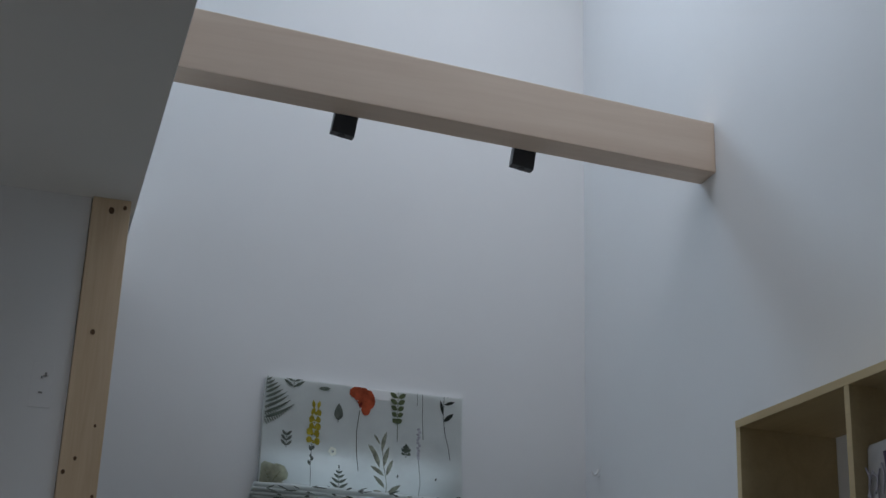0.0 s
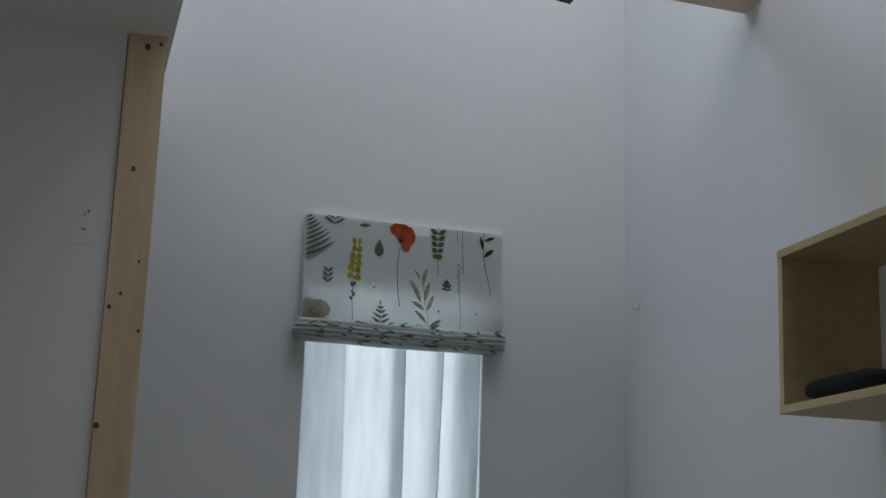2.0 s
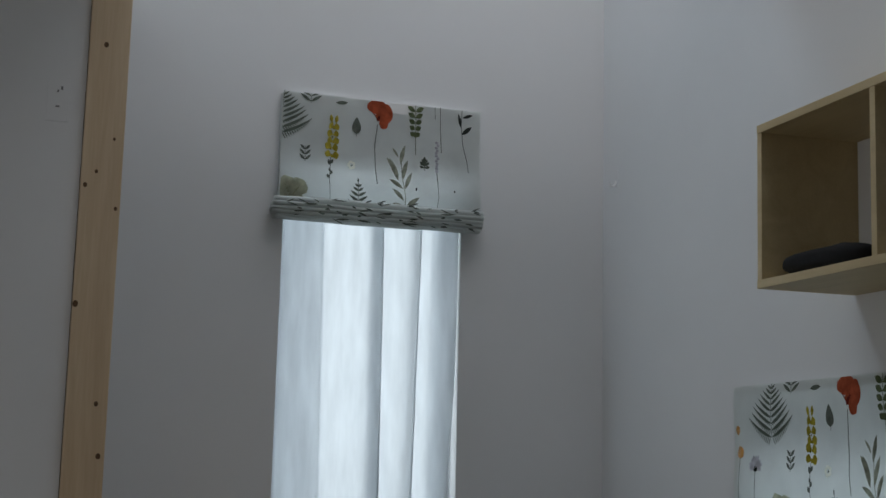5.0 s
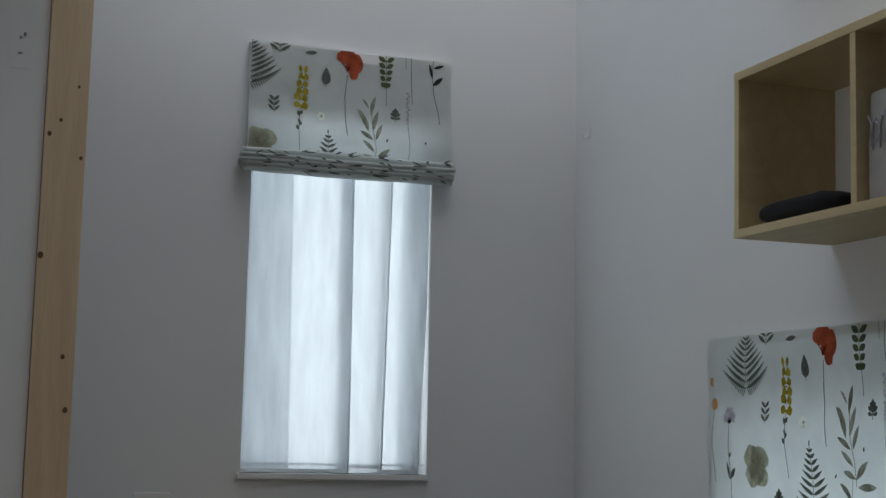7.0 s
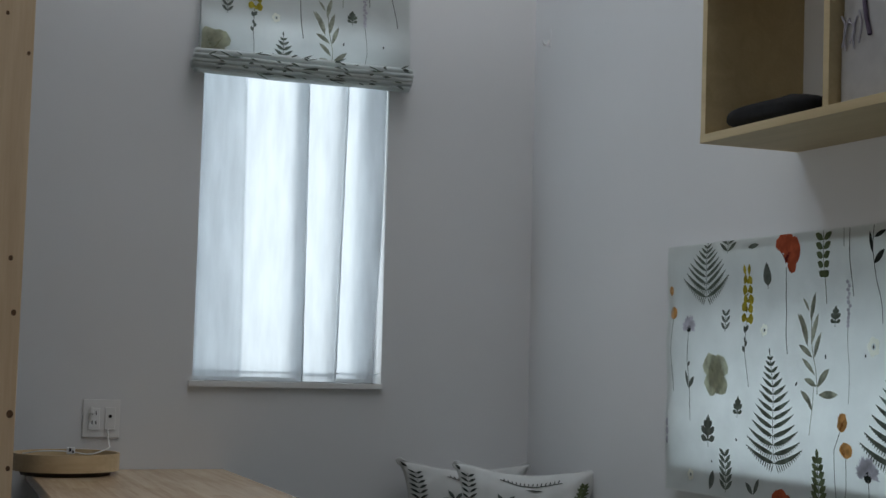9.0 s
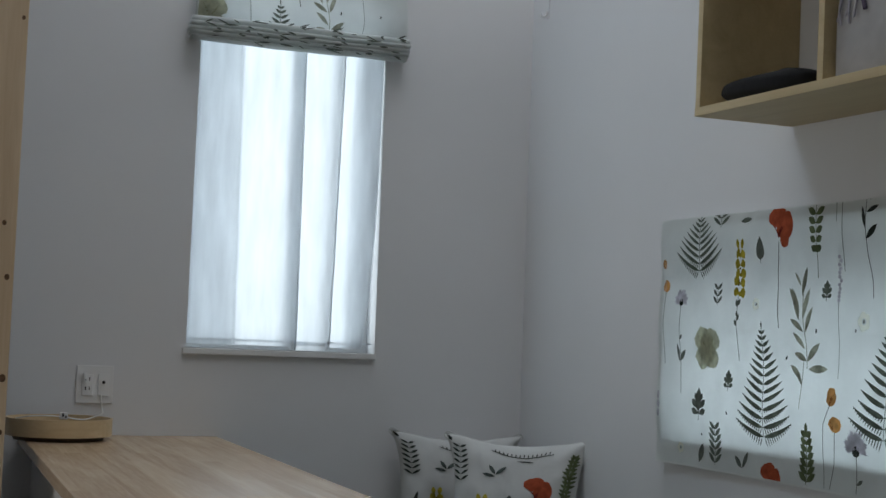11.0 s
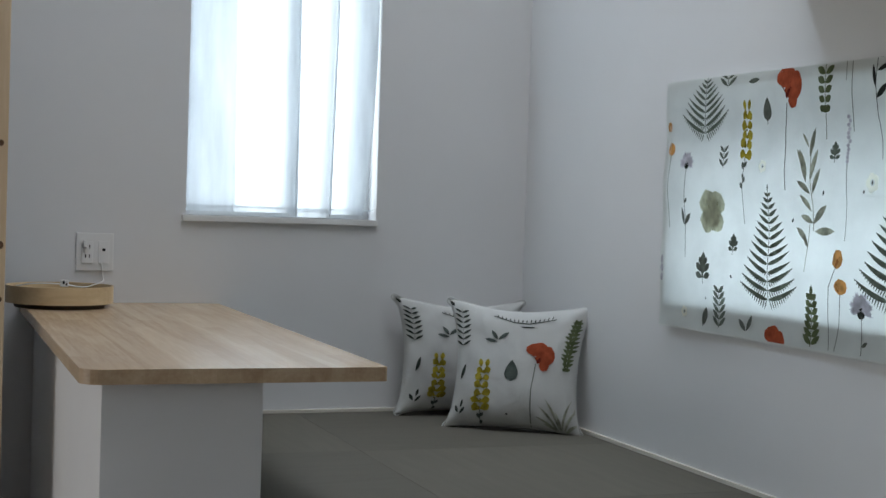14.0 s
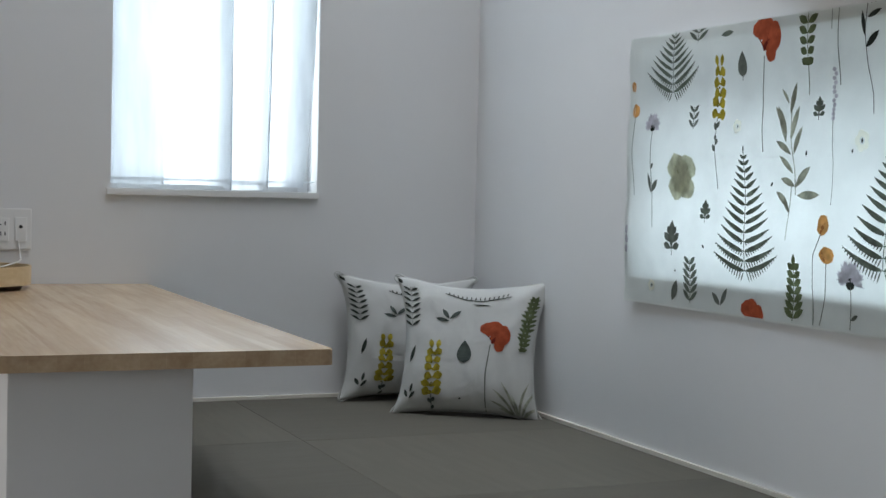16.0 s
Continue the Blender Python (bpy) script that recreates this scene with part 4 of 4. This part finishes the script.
# ---------- cushions ----------
def cushion(name, m, label, seed, az):
    a, thick = 0.226, 0.070

    def shape(u, v, side):
        """Pillow shape: u, v from -1 to 1, pinched in at the middles of the edges."""
        x = a * u * (1 + 0.05 * v) * (1 - 0.13 * (1 - v * v) * abs(u) ** 1.5) + 0.012 * u * abs(u * v) ** 6
        z = az * v * (1 - (0.20 if v > 0 else 0.06) * (1 - u * u) * abs(v) ** 1.5)
        k = max(0.0, (1 - u * u) * (1 - v * v))
        d = thick * k ** 0.42 * (1 - 0.28 * v)
        w = (0.008 * noise.noise((u * 2.2 + seed, v * 2.2, side)) + 0.004 * noise.noise((u * 7 + seed, v * 3, side))) * min(1, k * 4) + 0.0045 * max(0, -v - 0.55) * math.sin(17 * u + 9 * v + seed) * min(1, k * 9) + 0.006 * (abs(u * v) ** 2) * math.sin(11 * (u - v) + seed)
        return Vector((x, -side * (d + w) + 0.0, z + 0.010 * abs(u * v) ** 3 * math.sin(seed + 3 * u)))

    def grid(t):
        return math.copysign(1 - (1 - abs(t)) ** 1.6, t)

    e = thing(name, 0, 0, 0, label, "cushion", "cushions in the corner")
    e.matrix_world = m
    n = 44
    for side, pn in ((1, "front_cover"), (-1, "back_cover")):
        bm = bmesh.new()
        g = [[bm.verts.new(shape(grid(-1 + 2 * i / n), grid(-1 + 2 * j / n), side)) for i in range(n + 1)] for j in range(n + 1)]
        for j in range(n):
            for i in range(n):
                f = (g[j][i], g[j][i + 1], g[j + 1][i + 1], g[j + 1][i])
                bm.faces.new(f if side == 1 else f[::-1])
        part(pn, bm, COVER, e, "", True)
    rim = [shape(math.cos(q) / max(abs(math.cos(q)), abs(math.sin(q))), math.sin(q) / max(abs(math.cos(q)), abs(math.sin(q))), 1) for q in [2 * math.pi * i / 80 for i in range(81)]]
    tube("seam", rim, 0.0022, COVER, e)

    def surf(u, v):
        p = shape(max(-0.995, min(0.995, u / a)), max(-0.995, min(0.995, -v / a)), 1)
        return p + Vector((0, -0.0022, 0))

    def put(pn, p, mat):
        p.polys = [tuple((u + 0.008, v + 0.016) for u, v in poly) for poly in p.polys]
        for q in (p.each() if pn in SINGLE else (p,)):
            q.lay(pn, INK[mat], e, surf, (-a * 0.985, a * 0.985, -a * 0.985, a * 0.985))

    put("fern_print", chevrons(-0.198, -0.205, -0.060, 0.028, 7, 60, 0.0095, 0.0006), "fern_frontlit")
    put("leaf_print", Print().leaf(-0.066, -0.092, -32, 0.042, 0.014).leaf(-0.064, -0.092, 48, 0.046, 0.014).leaf(-0.066, -0.084, -78, 0.046, 0.013), "leaf_frontlit")
    f = Print().stem([(-0.085, -0.196), (-0.02, -0.170), (0.03, -0.165), (0.115, -0.188)], 0.004)
    for i in range(14):
        q = i / 13
        f.leaf(-0.07 + 0.17 * q, -0.168 - 0.02 * (2 * q - 1) ** 2, -10 + 20 * q, 0.018, 0.004, 3)
    f.leaf(0.00, -0.150, 92, 0.055, 0.006)
    put("fern_print", f, "fern_frontlit")
    put("yellow_flower_print", yellow_spike(-0.110, -0.020, 0.160, 0.028, seed), "yellow")
    put("floret_heart_print", floret_hearts(-0.110, -0.020, 0.160, 0.028, seed), "olive")
    put("stem_print", Print().stem([(-0.113, 0.157), (-0.114, 0.215)], 0.003).leaf(-0.114, 0.187, -30, 0.02, 0.012).leaf(-0.112, 0.182, 35, 0.018, 0.012).leaf(-0.114, 0.207, 30, 0.016, 0.011), "leaf_frontlit")
    put("drop_leaf_print", Print().leaf(-0.012, 0.052, 0, 0.072, 0.045, 8, 0.36), "leaf_frontlit")
    put("poppy_print", poppy(0.084, -0.040, 0.053), "poppy")
    put("poppy_fold_print", poppy_folds(0.084, -0.040, 0.053), "poppy_deep")
    put("stem_print", Print().stem([(0.066, -0.012), (0.058, 0.08), (0.061, 0.21)], 0.0036), "stem")
    g2 = Print().stem([(0.192, -0.18), (0.178, 0.0)], 0.003)
    rnd = random.Random(seed + 7)
    for i in range(12):                              # a dense leafy spike, ragged at its rim
        v, w = -0.178 + i * 0.0155, 0.030 * (0.55 + 0.45 * math.sin(math.pi * (i + 1.5) / 14))
        for ang in (-62, -28, 30, 64):
            g2.leaf(0.191 - i * 0.0013, v + 0.012, ang + 14 * (rnd.random() - 0.5), w * (0.8 + 0.4 * rnd.random()), 0.010, 4)
    put("sprig_print", g2, "bell")
    r = Print()
    for u, ang, ln in ((0.150, -48, 0.085), (0.156, -30, 0.11), (0.160, -14, 0.12), (0.166, 4, 0.12), (0.172, 16, 0.10), (0.158, -58, 0.06), (0.176, 34, 0.06), (0.164, -4, 0.07), (0.150, -20, 0.06)):
        r.leaf(u, 0.212, ang, ln, 0.0085, 6, 0.5, 16 if ang > 0 else -12)
    put("grass_print", r, "willow")
    put("seed_print", Print().leaf(-0.024, 0.172, 60, 0.009, 0.007, 3), "dark")
    put("dark_leaf_print", Print().leaf(-0.200, 0.055, 18, 0.06, 0.014).leaf(-0.188, 0.15, 10, 0.03, 0.010).leaf(-0.196, 0.165, -30, 0.03, 0.011).leaf(-0.19, 0.17, 40, 0.03, 0.011), "fern_frontlit")
    put("corner_print", Print().leaf(-0.222, -0.214, -20, 0.022, 0.014), "dark")
    return e


def leaning(b, facing, lean, h=0.232, roll=0.0):
    """Pose of a cushion whose lower edge rests at b, turned so many degrees and leaning back."""
    return Matrix.Translation(b) @ Matrix.Rotation(radians(facing), 4, "Z") @ Matrix.Rotation(radians(-lean), 4, "X") @ Matrix.Translation((0, 0, h)) @ Matrix.Rotation(radians(roll), 4, "Y")


cushion("cushion", leaning((1.856, 4.380, 0.0), 2, 5, 0.205, 2.5), "square white cushion printed with pressed flowers, leaning on the wall", 1, 0.200)
cushion("cushion", leaning((1.900, 4.010, 0.0), -34, 14, 0.214), "square white cushion printed with a red poppy, leaning in the corner", 2, 0.214)

# ---------- tatami mats, piece by piece ----------
MW, ML = 0.81, 0.735
meshes = {}
for ix in range(7):
    for iy in range(10):
        x1, y1 = XR - 0.010 - ix * MW, YB - 0.010 - iy * ML
        x0, y0 = max(STEP_X, x1 - MW) + 0.0006, max(YF, y1 - ML) + 0.0006
        if x1 - x0 < 0.05 or y1 - y0 < 0.05:
            continue
        key = (round(x1 - x0, 3), round(y1 - y0, 3))
        if key not in meshes:
            bm = bmesh.new()
            add_box(bm, -key[0], 0, -key[1], 0, -0.030, 0.0, 0.0008)
            me = bpy.data.meshes.new("tatami_mat")
            bmesh.ops.recalc_face_normals(bm, faces=bm.faces)
            bm.to_mesh(me)
            bm.free()
            me.materials.append(TATAMI)
            me.materials.append(TATAMI2)
            meshes[key] = me
        if (ix + iy) % 2:
            k2 = (*key, 1)
            if k2 not in meshes:
                meshes[k2] = meshes[key].copy()
                for p in meshes[k2].polygons:
                    p.material_index = 1
            key = k2
        mat_ob = new("tatami_mat", meshes[key])
        mat_ob.location = (x1 - 0.0, y1, 0)
        mat_ob.parent = base
